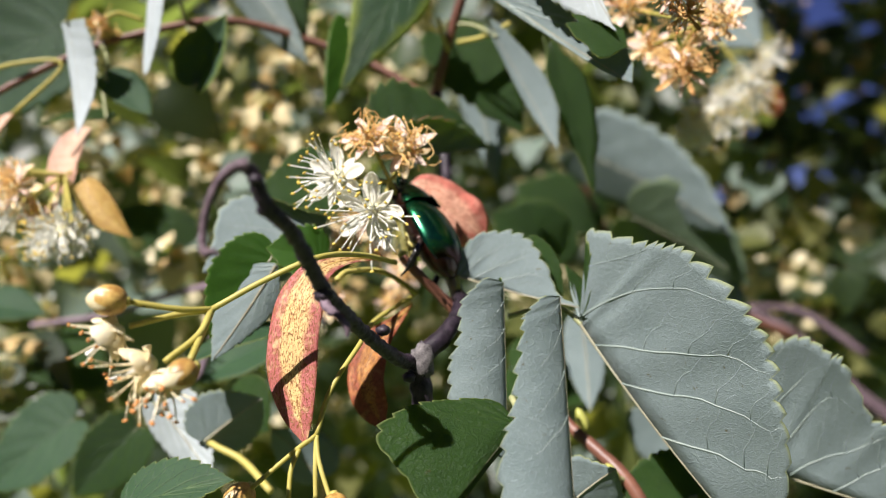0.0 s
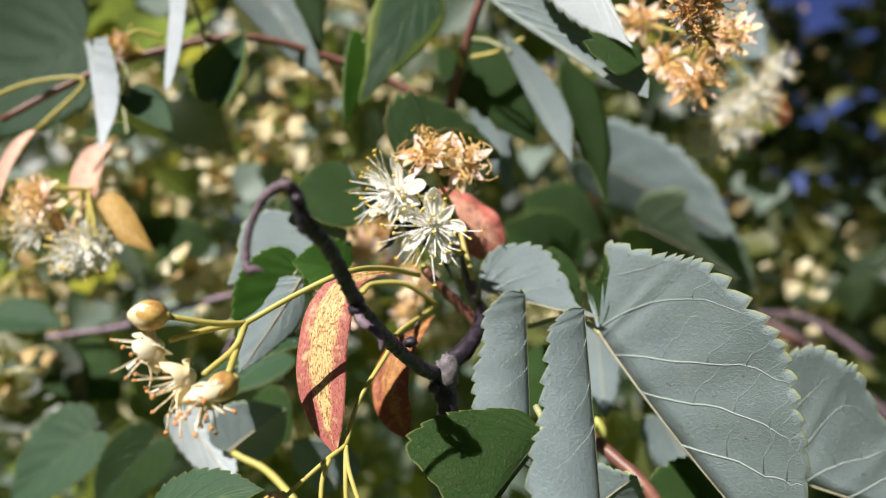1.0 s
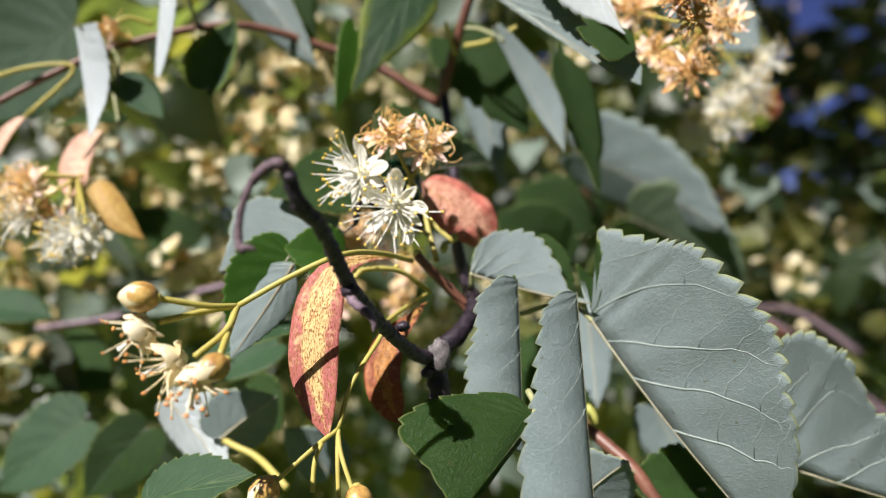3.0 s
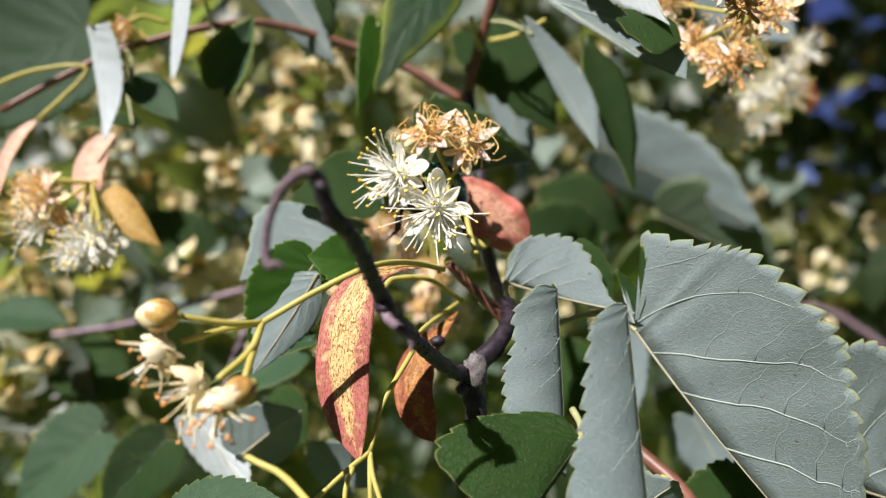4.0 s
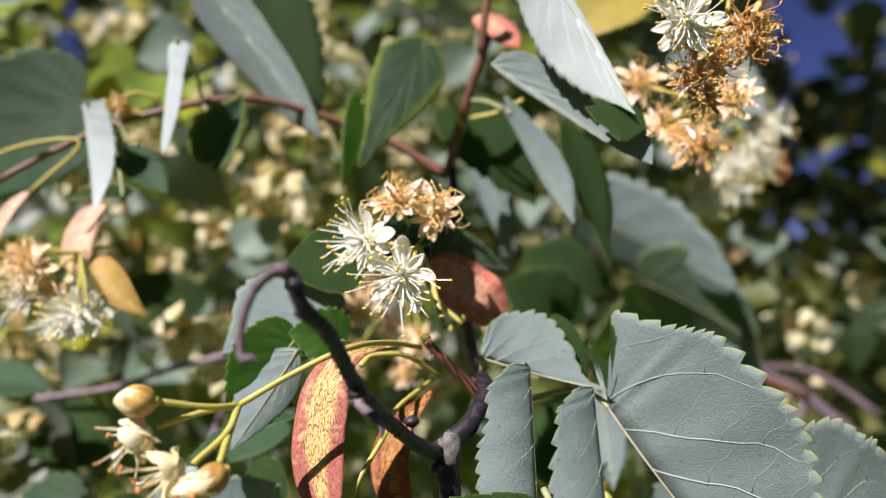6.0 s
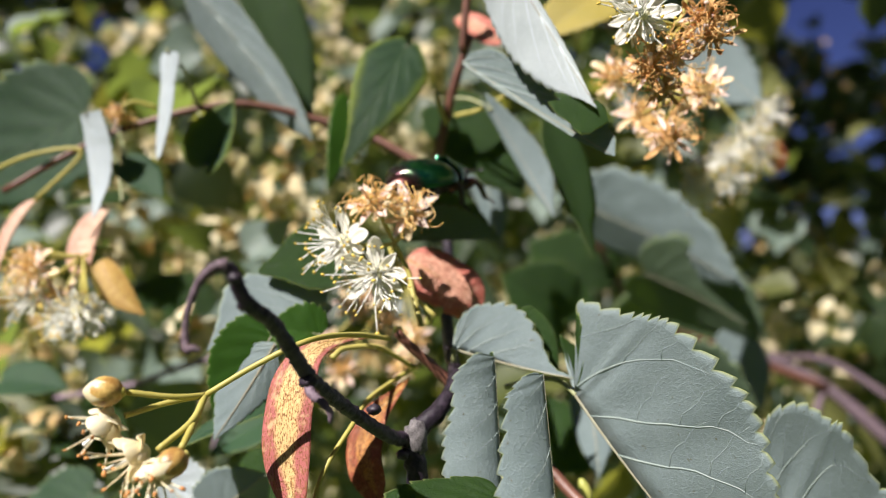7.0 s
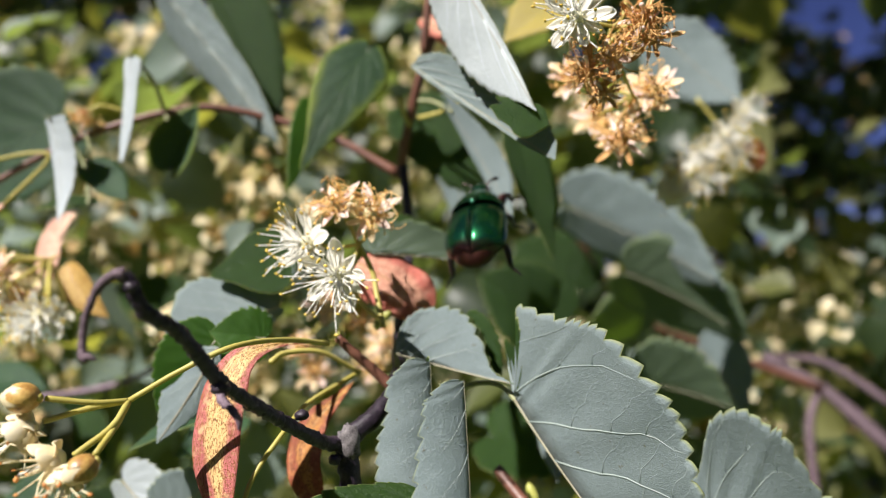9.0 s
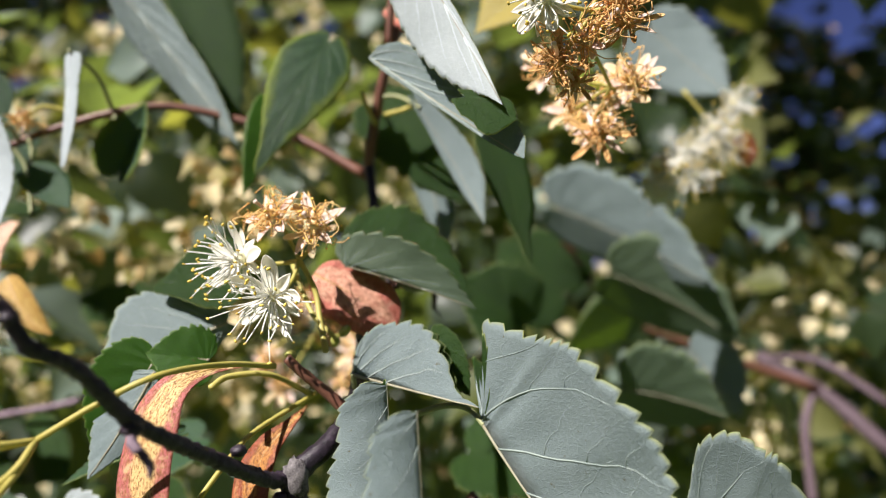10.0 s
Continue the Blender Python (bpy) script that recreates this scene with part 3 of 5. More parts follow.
def flower(parent, centre, face, size, seed, state="fresh", spread=1.0, brush=38, petal=0.53, tips=None, girth=None, cream=False, reach=(0.46, 0.74)):
    """A small five-petalled lime flower: ovary, petals, sepals, a brush of stamens, a style. state: fresh, wilted or rusty."""
    rng = np.random.default_rng(seed)
    c = np.array(centre, float)
    A = axes_to(face, (0.1, 0.3, 1))
    fresh = state == "fresh"
    girth = girth or {"fresh": 0.20, "wilted": 0.15, "rusty": 0.10}[state]
    pet, fil, ant = {"fresh": (M_PETAL, M_FIL, M_ANTHER), "wilted": (M_FADED, M_WILT, M_ANTHERY), "rusty": (M_RUST, M_RUST, M_ANTHERB)}[state]
    if cream:
        pet, fil = M_SHADED_CREAM, M_SHADED_CREAM
    heart = part("flower", blob(c, np.array((1.45, 1.45, 1.3)) * size / 12, A, 8, 12), [M_OVARY if state != "rusty" else M_RUST], parent,
                 {"fresh": "", "wilted": "faded flower with curled rusty stamens", "rusty": "dried rust-brown flower"}[state])

    def local(x, y, z):
        return c + np.array((x, y, z)) @ A
    for kind in ("petal", "sepal"):
        for k in range(5):
            a = 2 * math.pi * (k + (0.5 if kind == "sepal" else 0)) / 5 + rng.normal() * 0.12
            r = size * (petal if kind == "petal" else 0.44) * rng.uniform(0.85, 1.08)
            lift = rng.uniform(0.05, 0.45) if fresh else rng.uniform(-0.5, 0.3)
            bow = rng.uniform(-70, 10) if fresh else rng.uniform(-120, 80)
            if kind == "sepal" and state == "wilted":
                r, lift, bow = r * 1.2, rng.uniform(-0.2, 0.25), rng.uniform(-40, 30)
            elif kind == "sepal":
                lift -= 0.35
            out = np.array((math.cos(a), math.sin(a), 0))
            tip = local(*(out * r * spread + (0, 0, lift * r)))
            base = local(*(out * 0.09 * size + (0, 0, -0.06 * size)))
            upw = np.array((0, 0, 1)) @ A
            g = Blade(base, tip, upw, (r * girth * (1.15 if kind == "sepal" and state == "wilted" else 1), r * girth * (1.15 if kind == "sepal" and state == "wilted" else 1)), fold=(14, 14), curl=(20, 20), bend=bow,
                      outline=LANCE if kind == "sepal" else PETAL, teeth=4, bite=0, seed=seed * 31 + k)
            v, f, i, uv = g.skin(10, 3, 0.12)
            part(kind, (v, f, np.zeros(len(f)), uv), [pet if kind == "petal" or fresh else M_SEPAL], heart)
    threads, heads = [], []
    for k in range(brush if fresh else 36 if state == "wilted" else 36):
        a, t = rng.uniform(0, 6.283), math.sqrt(rng.uniform(0.04, 1)) * (1.15 if fresh else 1.4)
        r = size * rng.uniform(*reach) * (1 if fresh else 0.7)
        out = np.array((math.cos(a) * math.sin(t), math.sin(a) * math.sin(t), math.cos(t)))
        p0 = out * 0.08 * size
        if fresh:
            p1 = out * r * 0.55 + rng.normal(size=3) * 0.03 * size
            p2 = out * r + rng.normal(size=3) * 0.06 * size
            pts = [local(*p0), local(*p1), local(*p2)]
        else:
            p1 = out * r * 0.5 + rng.normal(size=3) * 0.07 * size
            p2 = out * r * 0.8 + rng.normal(size=3) * 0.12 * size
            p3 = p2 + rng.normal(size=3) * 0.10 * size - out * 0.1 * size
            pts = [local(*p0), local(*p1), local(*p2), local(*p3)]
        threads.append(tube(pts, (0.17, 0.13, 0.11) if fresh else (0.13, 0.11, 0.09), 5, 4))
        heads.append(blob(pts[-1], np.array((0.31, 0.26, 0.42)) * rng.uniform(0.75, 1.2) * (1 if fresh else 0.8), axes_to(rng.normal(size=3)), 4, 6))
    part("stamen_brush", join(*threads), [fil], heart)
    part("anther_fringe", join(*heads), [tips or ant], heart)
    top = local(0, 0, size * 0.42)
    part("style", join(tube([local(0, 0, 0.05 * size), local(0.02 * size, 0, 0.25 * size), top], (0.42, 0.3, 0.34), 7, 4), blob(top, (0.5, 0.5, 0.35), A, 4, 8)), [M_FIL if fresh else M_SEPAL], heart)
    return heart


def bud(parent, centre, way, size, seed, mats=None):
    """A round bud: a husk of sepals that lets the pale petals show."""
    rng = np.random.default_rng(seed)
    c, A = np.array(centre, float), axes_to(way)
    mats = mats or (M_BUD, M_CALYX)
    girth = lambda z: (1 - 0.10 * z) * (1 - 0.25 * max(z, 0) ** 2)
    core = part("bud", blob(c, np.array((0.45, 0.45, 0.58)) * size, A, 12, 16, girth, 0.008, seed), [mats[0]], parent)
    verts, faces, rows, cols = [], [], 10, 40
    for k in range(cols):
        az = 2 * math.pi * k / cols
        reach = radians(66 + 46 * abs(math.sin(2.5 * az + seed)) ** 0.7 + rng.normal() * 3)
        for i in range(rows + 1):
            t = radians(4) + reach * i / rows
            z, r = -math.cos(t), math.sin(t) * girth(-math.cos(t))
            verts.append(c + (np.array((r * math.cos(az) * 0.47, r * math.sin(az) * 0.47, z * 0.60)) * (1 + 0.012 * math.sin(5 * az)) * size) @ A)
            if i:
                o, q = k * (rows + 1) + i, ((k + 1) % cols) * (rows + 1) + i
                faces.append((o - 1, q - 1, q, o))
    part("husk", (verts, faces), [mats[1]], core)
    part("stalk_cap", blob(c - A[2] * 0.58 * size, np.array((0.16, 0.16, 0.10)) * size, A, 5, 10), [M_STALK], core)
    return core


def stalk(parent, points, r0=0.55, r1=0.45, name="stalk", mat=None, label=""):
    return part(name, tube(points, (r0, (r0 + r1) / 2, r1), 8, 6, 0.02, 3), [mat or M_STALK], parent, label)


# ---- ground ----
me = bpy.data.meshes.new("ground")
me.from_pydata([(-400, -400, 0), (400, -400, 0), (400, 400, 0), (-400, 400, 0)], [], [(0, 1, 2, 3)])
me.materials.append(M_GROUND)
tagged(new("ground", me), "mown grass under the tree", "ground", kind="structure")

# ---- the near branch ----
fork = (-4.3, 120.0, -19.0)
branch = thing("lime_branch", fork, "lime tree branch with a dead forked twig and grey-green leaves", "branch")
main_stem = part("stem", tube([(-4.6, 119.0, -31.0), (-3.8, 119.0, -24.9), fork, (0.7, 124.0, -14.5), (3.4, 132.0, -10.1), (1.5, 148.0, -5.3), (0.2, 165.0, 5.3), (0.3, 185.0, 21.2), (-1.8, 195.0, 45.8)], (1.9, 2.0, 1.9, 1.6, 1.5, 1.4, 1.4, 1.4), 14, 8, 0.06, 5), [M_BARK], branch, "dark purple-brown bark")
part("bark_scar", blob((-3.6, 118.2, -18.6), (2.1, 1.3, 3.2), None, 10, 16, None, 0.10, 4), [M_BARKG], main_stem, "grey cracked bark")
dead = part("dead_twig", tube([fork, (-7.6, 115.0, -17.5), (-12.3, 105.0, -11.1), (-15.4, 92.0, -3.6), (-17.6, 84.0, 4.3), (-19.0, 79.0, 7.1), (-19.8, 77.5, 9.1), (-20.3, 77.0, 11.3), (-21.0, 76.5, 12.5)], (1.45, 1.2, 1.08, 1.02, 0.98, 0.96, 0.9, 0.85, 0.75), 20, 22, 0.10, 6), [M_BARK], branch, "black dead twig with a curled tip")
part("curled_tip", tube([(-20.8, 76.5, 12.5), (-22.3, 76.0, 12.3), (-24.4, 76.0, 10.5), (-25.9, 76.0, 7.2), (-26.4, 76.0, 4.2), (-26.0, 75.5, 2.4), (-25.0, 75.0, 2.5), (-24.1, 75.0, 2.2)], (0.95, 0.7, 0.55, 0.45, 0.5, 0.55, 0.4, 0.25), 12, 14, 0.10, 7), [M_BARKT], dead, "dry purple-grey tip")
part("side_stub", tube([(-15.6, 91.5, -4.0), (-14.7, 90.0, -5.8), (-13.0, 89.0, -6.9), (-11.8, 88.5, -8.4), (-11.9, 88.5, -9.8)], (0.95, 0.7, 0.55, 0.5, 0.2), 9, 6, 0.10, 8), [M_BARKP], dead, "withered side shoot")
for k, (p, r) in enumerate((((-19.6, 78.6, 7.3), 1.1), ((-20.0, 76.4, 10.8), 0.95), ((-9.5, 110.0, -11.8), 1.2), ((-6.0, 117.0, -21.2), 1.2), ((-15.3, 91.0, -4.1), 1.45), ((-14.2, 98.5, -8.0), 0.95), ((-16.9, 87.0, 1.3), 1.1), ((-11.3, 107.0, -12.9), 0.9), ((-18.2, 81.0, 6.0), 1.02), ((-13.2, 102.0, -9.5), 1.12), ((-8.8, 113.0, -15.8), 1.1))):
    part("node", blob(p, (r, r, r * 0.8), None, 7, 10, None, 0.08, 20 + k), [M_BARK], dead)

leaf(branch, (26.7, 131.0, -14.2), (57.2, 118.0, -56.7), (0.56, 0.78, 0.14), (13, 29.5), "broad leaf folded along its midrib, grey-green underside out", fold=(100, 0), curl=(10, -14), bend=-19, teeth=31, bite=0.085, wave=0.012, seed=1,
     outline=profile((0, -0.06, -0.16, -0.24, -0.08, -0.01, 0.07, 0.28, 0.41, 0.56, 0.75, 1.0), (0, 0.20, 0.36, 0.45, 0.72, 0.86, 0.96, 1.01, 0.95, 0.78, 0.52, 0.0), LOBED), vein=0.21, veins=((0.0, 0.42), (0.25, 0.66), (0.55, 0.77), (0.68, 0.86), (0.80, 0.93)),
     petiole=[(13.4, 140.0, -13.5), (20.0, 136.0, -11.5), (24.2, 133.5, -11.9)])
leaf(branch, (63.6, 138.0, -45.6), (94.7, 134.0, -55.5), (0.03, 1.0, 0.12), (12, 29.3), "blue-grey underside in half shade", fold=(100, 0), curl=(0, -25), bend=-15, teeth=27, bite=0.06, wave=0.01, seed=2,
     outline=profile((0, -0.10, -0.24, -0.17, -0.18, -0.05, 0.11, 0.19, 0.45, 0.58, 0.71, 1.0), (0, 0.12, 0.33, 0.48, 0.88, 1.04, 0.98, 0.95, 0.62, 0.58, 0.43, 0.0), LOBED), veins=((0.1, 0.42), (0.25, 0.58), (0.45, 0.72), (0.62, 0.84), (0.78, 0.92)))
leaf(branch, (11.4, 123.0, -5.3), (10.9, 117.0, -36.9), (0.10, 0.98, 0.0), (11.2, 5.0), "rolled leaf, grey-green underside out", rib=0.14, vein=0.10, fold=(-50, 100), curl=(78, 60), bend=14, teeth=17, bite=0.15, wave=0.05, seed=3,
     outline=profile((0.00, -0.03, 0.02, 0.11, 0.26, 0.41, 0.54, 0.70, 0.86, 1.00), (0.00, 0.33, 0.55, 0.75, 0.78, 0.95, 1.03, 1.03, 0.54, 0.00), STRIP))
leaf(branch, (18.9, 103.0, -6.4), (19.0, 91.0, -47.4), (0.10, 0.98, 0.0), (11.0, 5.5), "narrow rolled leaf, grey-green underside out", rib=0.14, vein=0.10, fold=(-50, 100), curl=(78, 60), bend=10, teeth=19, bite=0.17, wave=0.05, seed=4,
     outline=profile((0.00, -0.00, 0.06, 0.10, 0.25, 0.41, 0.52, 0.76, 0.85, 1.00), (0.00, 0.30, 0.59, 0.65, 0.71, 0.84, 1.00, 1.13, 0.55, 0.00), STRIP))
leaf(branch, (3.1, 135.0, -4.6), (26.8, 128.0, -10.9), (-0.10, 0.90, -0.20), (12.5, 11.8), "small arched leaf folded in two", fold=(165, -4), curl=(-10, 10), bend=41, lobe=0.6, teeth=17, bite=0.13, seed=5, petiole=[(0.1, 140.0, -9.9), (2.7, 137.0, -8.3)],
     outline=profile((0, -0.05, -0.02, 0.06, 0.27, 0.45, 0.61, 0.78, 0.92, 1.0), (0, 0.32, 0.58, 0.83, 1.06, 0.99, 0.67, 0.17, 0.05, 0.0)))
leaf(branch, (11.9, 106.0, -27.0), (-2.1, 94.0, -39.3), (0.10, -0.95, 0.40), (3.5, 16.9), "dark green leaf, glossy upper side out", fold=(-60, -6), curl=(-30, -20), bend=11, teeth=17, bite=0.07, seed=6, rib=0.2, petiole=[(11.7, 112.0, -23.9), (12.4, 109.0, -25.5)],
     outline=profile((0.00, -0.06, 0.03, 0.16, 0.30, 0.46, 0.71, 0.83, 0.92, 1.00), (0.00, 0.24, 0.48, 0.66, 0.84, 0.97, 0.98, 0.42, 0.08, 0.00)))
leaf(branch, (-26.8, 150.0, 6.2), (-51.4, 141.0, -2.5), (0.10, 0.90, -0.20), (14.9, 9), "blue-grey underside behind the dead twig", (M_UPPER, M_UNDER, M_RIM), fold=(6, 30), curl=(0, 20), bend=3, teeth=17, bite=0.07, seed=7,
     outline=profile((0, -0.05, 0.05, 0.22, 0.34, 0.49, 0.70, 0.86, 0.93, 1.0), (0, 0.17, 0.33, 0.64, 0.82, 0.99, 0.90, 0.38, 0.18, 0.0)))
leaf(branch, (-23.3, 153.0, 18.3), (-41.6, 148.0, 14.3), (0.10, -0.75, 0.60), (10.1, 9.7), "sunlit dark green leaf", fold=(0, 5), bend=10, teeth=15, bite=0.06, seed=8,
     outline=profile((0, -0.02, 0.05, 0.06, 0.24, 0.46, 0.62, 0.80, 0.96, 1.0), (0, 0.18, 0.69, 0.81, 1.04, 0.91, 0.65, 0.34, 0.12, 0.0)))
leaf(branch, (-24.5, 135.0, -0.1), (-34.7, 131.0, 2.2), (0.10, -0.90, 0.40), (6, 6.5), "small bright green leaf", (M_FRESH, M_UNDER, M_RIM), fold=(10, 10), bend=15, teeth=13, seed=9)
leaf(branch, (-32.7, 130.0, -1.4), (-45.2, 128.0, -19.4), (0.20, 0.93, -0.05), (9.2, 4.5), "toothed leaf with its grey underside out", (M_UPPER, M_UNDER, M_RIM), fold=(4, 10), curl=(10, 30), bend=15, teeth=19, bite=0.13, seed=10,
     outline=profile((0, -0.02, 0.09, 0.17, 0.29, 0.46, 0.64, 0.83, 0.93, 1.0), (0, 0.07, 0.48, 0.72, 0.93, 0.96, 0.71, 0.36, 0.15, 0.0)))
leaf(branch, (-33.6, 132.0, 0.6), (-47.0, 132.5, -15.5), (0.20, -0.93, 0.15), (4.0, 9.0), "bright green toothed margin behind the grey leaf", (M_FRESH, M_UNDER, M_RIM), fold=(4, 6), bend=15, teeth=19, bite=0.13, seed=15)
twig = part("side_twig", tube([(3.3, 134.0, -12.6), (-1.0, 133.0, -7.8), (-5.3, 131.0, -3.1), (-7.7, 130.0, -0.2)], (1.3, 1.1, 0.95, 0.9), 9, 6, 0.04, 9), [M_TWIG], branch, "red-brown flowering twig")
for k, (p, q) in enumerate((((-2.5, 146.0, 1.2), (-1.8, 145.0, 3.8)), ((-7.8, 133.0, -0.0), (-8.2, 131.0, 0.6)), ((-0.5, 146.0, 3.0), (0.9, 146.0, 4.2)))):
    part("leaf_bud", blob(p, (1.0, 1.0, 1.5), axes_to(np.subtract(q, p)), 7, 10), [M_GREENBUD], twig)

leaf(branch, (17.7, 141.0, 1.2), (24.5, 138.0, -10.4), (0.1, -0.9, 0.3), (4.0, 5.0), "dark green toothed edge behind the arched leaf", fold=(5, 5), bend=20, teeth=13, bite=0.14, seed=16, petiole=[(5.0, 142.0, -6.0), (11.0, 141.5, 1.0)])

# ---- the leaf that the beetle climbs ----
perch = thing("perch_leaf", (0, 0, 0), "dark green leaf with browned upper margin and folded lower half", "leaf")
# The folded half takes the underside colour with shade painted in.
leaf(perch, (0, 0, 0), (0, 29, 0), (0, 0, 1), (21, 9), "", fold=(4, 152), curl=(-12, -20), bend=14, teeth=14, seed=11, name="blade", upper=0.07, vein=0.10, rib=0.16, mats=(M_UPPER, M_UNDER_SHADED, M_BROWN))

# ---- flower clusters ----
centre = thing("flower_cluster", (-8.9, 130.0, 1.5), "open cream lime flowers with two faded ones on a stalk", "flowers", "lime flower clusters")
A, B, C, D = (-20.1, 131.0, 15.9), (-12.8, 127.0, 8.8), (-14.3, 134.0, 23.7), (-6.9, 134.0, 21.5)
J = (-10.4, 137.0, 15.3)
flower(centre, A, (-0.5, -0.75, 0.08), 14.0, 1, spread=1.0)
flower(centre, B, (-0.2, -0.85, -0.22), 14.5, 2)
flower(centre, C, (-0.25, -0.75, 0.45), 12.5, 3, "wilted", petal=0.42, girth=0.15)
flower(centre, D, (0.05, -0.85, 0.3), 13.0, 4, "wilted", petal=0.42, girth=0.15)
stalk(centre, [(-5.4, 133.0, -2.1), (-6.9, 136.0, 3.6), (-8.1, 138.0, 9.5), J], 0.6, 0.5)
for p in (A, B, C, D):
    q = np.array(p) + (0.5, 2, 0)
    stalk(centre, [J, (np.array(J) + q) / 2 + (0, 1.2, -0.6), q], 0.42, 0.42)
bud(centre, (-10.6, 133.0, 22.4), (-0.2, -0.6, 0.6), 3.0, 41, (M_BUD, M_OVARY))
salmon = thing("bract", (-9.2, 146.0, 17.0), "salmon-red wrinkled lime bract behind the flowers", "bract")
bract(salmon, (-7.5, 151.0, 15.2), (9.3, 154.0, 3.2), (-0.1, -0.85, 0.5), 14.5, (M_PINK, M_PINK, M_PINK), "", fold=(14, 14), curl=(-50, -50), bend=40, wave=0.12, seed=12, name="blade")
stalk(salmon, [(-10.5, 146.0, 17.7), (-5.3, 140.0, 7.3), (-0.5, 138.0, 2.3)], 0.5, 0.5)

hang = thing("flower_cluster", (-19.0, 104.0, 0.9), "drooping lime flowers with husked buds under a red-gold bract", "flowers", "lime flower clusters")
stalk(hang, [(-8.6, 126.0, -1.1), (-13.6, 116.0, 0.7), (-18.8, 105.0, 0.8), (-26.6, 102.0, -2.4), (-34.5, 100.0, -6.6)], 0.5, 0.48)
stalk(hang, [(-34.5, 100.0, -6.6), (-37.6, 96.0, -6.1), (-43.0, 92.0, -4.5)], 0.5, 0.45)
stalk(hang, [(-34.5, 100.0, -6.6), (-38.9, 97.0, -7.0), (-43.3, 92.0, -7.9)], 0.5, 0.45)
stalk(hang, [(-34.5, 100.0, -6.6), (-35.0, 96.0, -9.8), (-38.0, 91.0, -12.9)], 0.55, 0.5)
stalk(hang, [(-34.5, 100.0, -6.6), (-34.9, 97.0, -9.8), (-34.0, 90.0, -12.6)], 0.55, 0.5)
bract(hang, None, None, (-0.15, -0.93, 0.22), 8.9, (M_BRACT, M_BRACT, M_BRACT), "red bract with a speckled golden middle", fold=(6, 6), curl=(-22, -14), wave=0.05, seed=13,
      spine=[(-11.3, 121.0, -0.2), (-15.5, 119.0, -0.0), (-19.5, 117.0, -0.9), (-22.3, 115.0, -3.1), (-24.0, 113.0, -7.0), (-24.9, 111.5, -11.9), (-25.0, 110.0, -17.6), (-24.1, 108.5, -23.2), (-22.3, 107.0, -30.0)],
      outline=profile(SLIM["m"], (0, 0.11, 0.20, 0.40, 0.71, 0.98, 1.0, 0.93, 0.60, 0.0), SLIM))
bud(hang, (-45.4, 90.0, -4.0), (-0.95, -0.2, 0.1), 4.7, 42)
bud(hang, (-33.9, 86.0, -13.9), (-0.7, -0.5, -0.4), 4.3, 43)
flower(hang, (-44.8, 91.0, -8.6), (-0.75, -0.2, -0.6), 11, 5, spread=0.55, brush=15, petal=0.62, tips=M_ANTHERB, girth=0.30, reach=(0.36, 0.62), cream=True)
flower(hang, (-40.0, 90.0, -13.0), (-0.8, -0.3, -0.35), 12, 6, spread=0.5, brush=15, petal=0.62, tips=M_ANTHERB, girth=0.30, reach=(0.36, 0.62), cream=True)
flower(hang, (-36.5, 87.0, -14.3), (-0.1, -0.3, -0.95), 11, 7, spread=0.4, brush=15, petal=0.62, tips=M_ANTHERB, girth=0.30, reach=(0.36, 0.62), cream=True)

low = thing("flower_cluster", (-15.2, 124.0, -15.2), "thin yellow-green stalks ending in round buds beside a brown bract", "flowers", "lime flower clusters")
bract(low, None, None, (-0.25, -0.90, 0.25), 7.6, (M_BROWN, M_BROWN, M_BROWN), "rust-brown bract", fold=(12, 12), curl=(-12, -12), wave=0.06, seed=14,
      spine=[(-6.5, 137.0, -10.1), (-9.7, 134.0, -13.3), (-13.1, 132.0, -16.7), (-15.1, 130.0, -21.3), (-15.0, 128.0, -25.5), (-13.2, 127.0, -30.1), (-11.4, 126.0, -32.8)],
      outline=profile(SLIM["m"], (0, 0.12, 0.25, 0.40, 0.65, 0.90, 1.0, 0.95, 0.70, 0.0), SLIM))
stalk(low, [(-6.0, 142.0, -8.5), (-13.2, 128.0, -12.3), (-14.4, 118.0, -14.8), (-19.0, 112.0, -22.0), (-20.8, 108.0, -28.5)], 0.45, 0.45)
stalk(low, [(-20.8, 108.0, -28.5), (-20.7, 106.0, -33.4), (-20.4, 104.0, -41.2)], 0.4, 0.4)
stalk(low, [(-20.8, 108.0, -28.5), (-20.0, 106.0, -32.5), (-17.3, 103.0, -39.0)], 0.4, 0.4)
stalk(low, [(-20.8, 108.0, -28.5), (-24.1, 106.0, -30.6), (-30.4, 102.0, -35.3)], 0.42, 0.4)
stalk(low, [(-23.2, 106.0, -30.2), (-24.1, 104.0, -32.7), (-24.2, 102.0, -36.9)], 0.4, 0.4)
bud(low, (-32.2, 102.0, -36.8), (-0.6, -0.4, -0.6), 5, 44)
bud(low, (-16.7, 102.0, -39.0), (0.2, -0.4, -0.9), 5, 45)
flower(low, (-26.9, 104.0, -40.1), (-0.2, -0.5, -0.8), 11, 8, spread=0.6)
stalk(low, [(-19.5, 124.0, -3.9), (-17.7, 128.0, -2.6), (-11.6, 132.0, -3.2), (-5.5, 137.0, -8.1)], 0.6, 0.5)

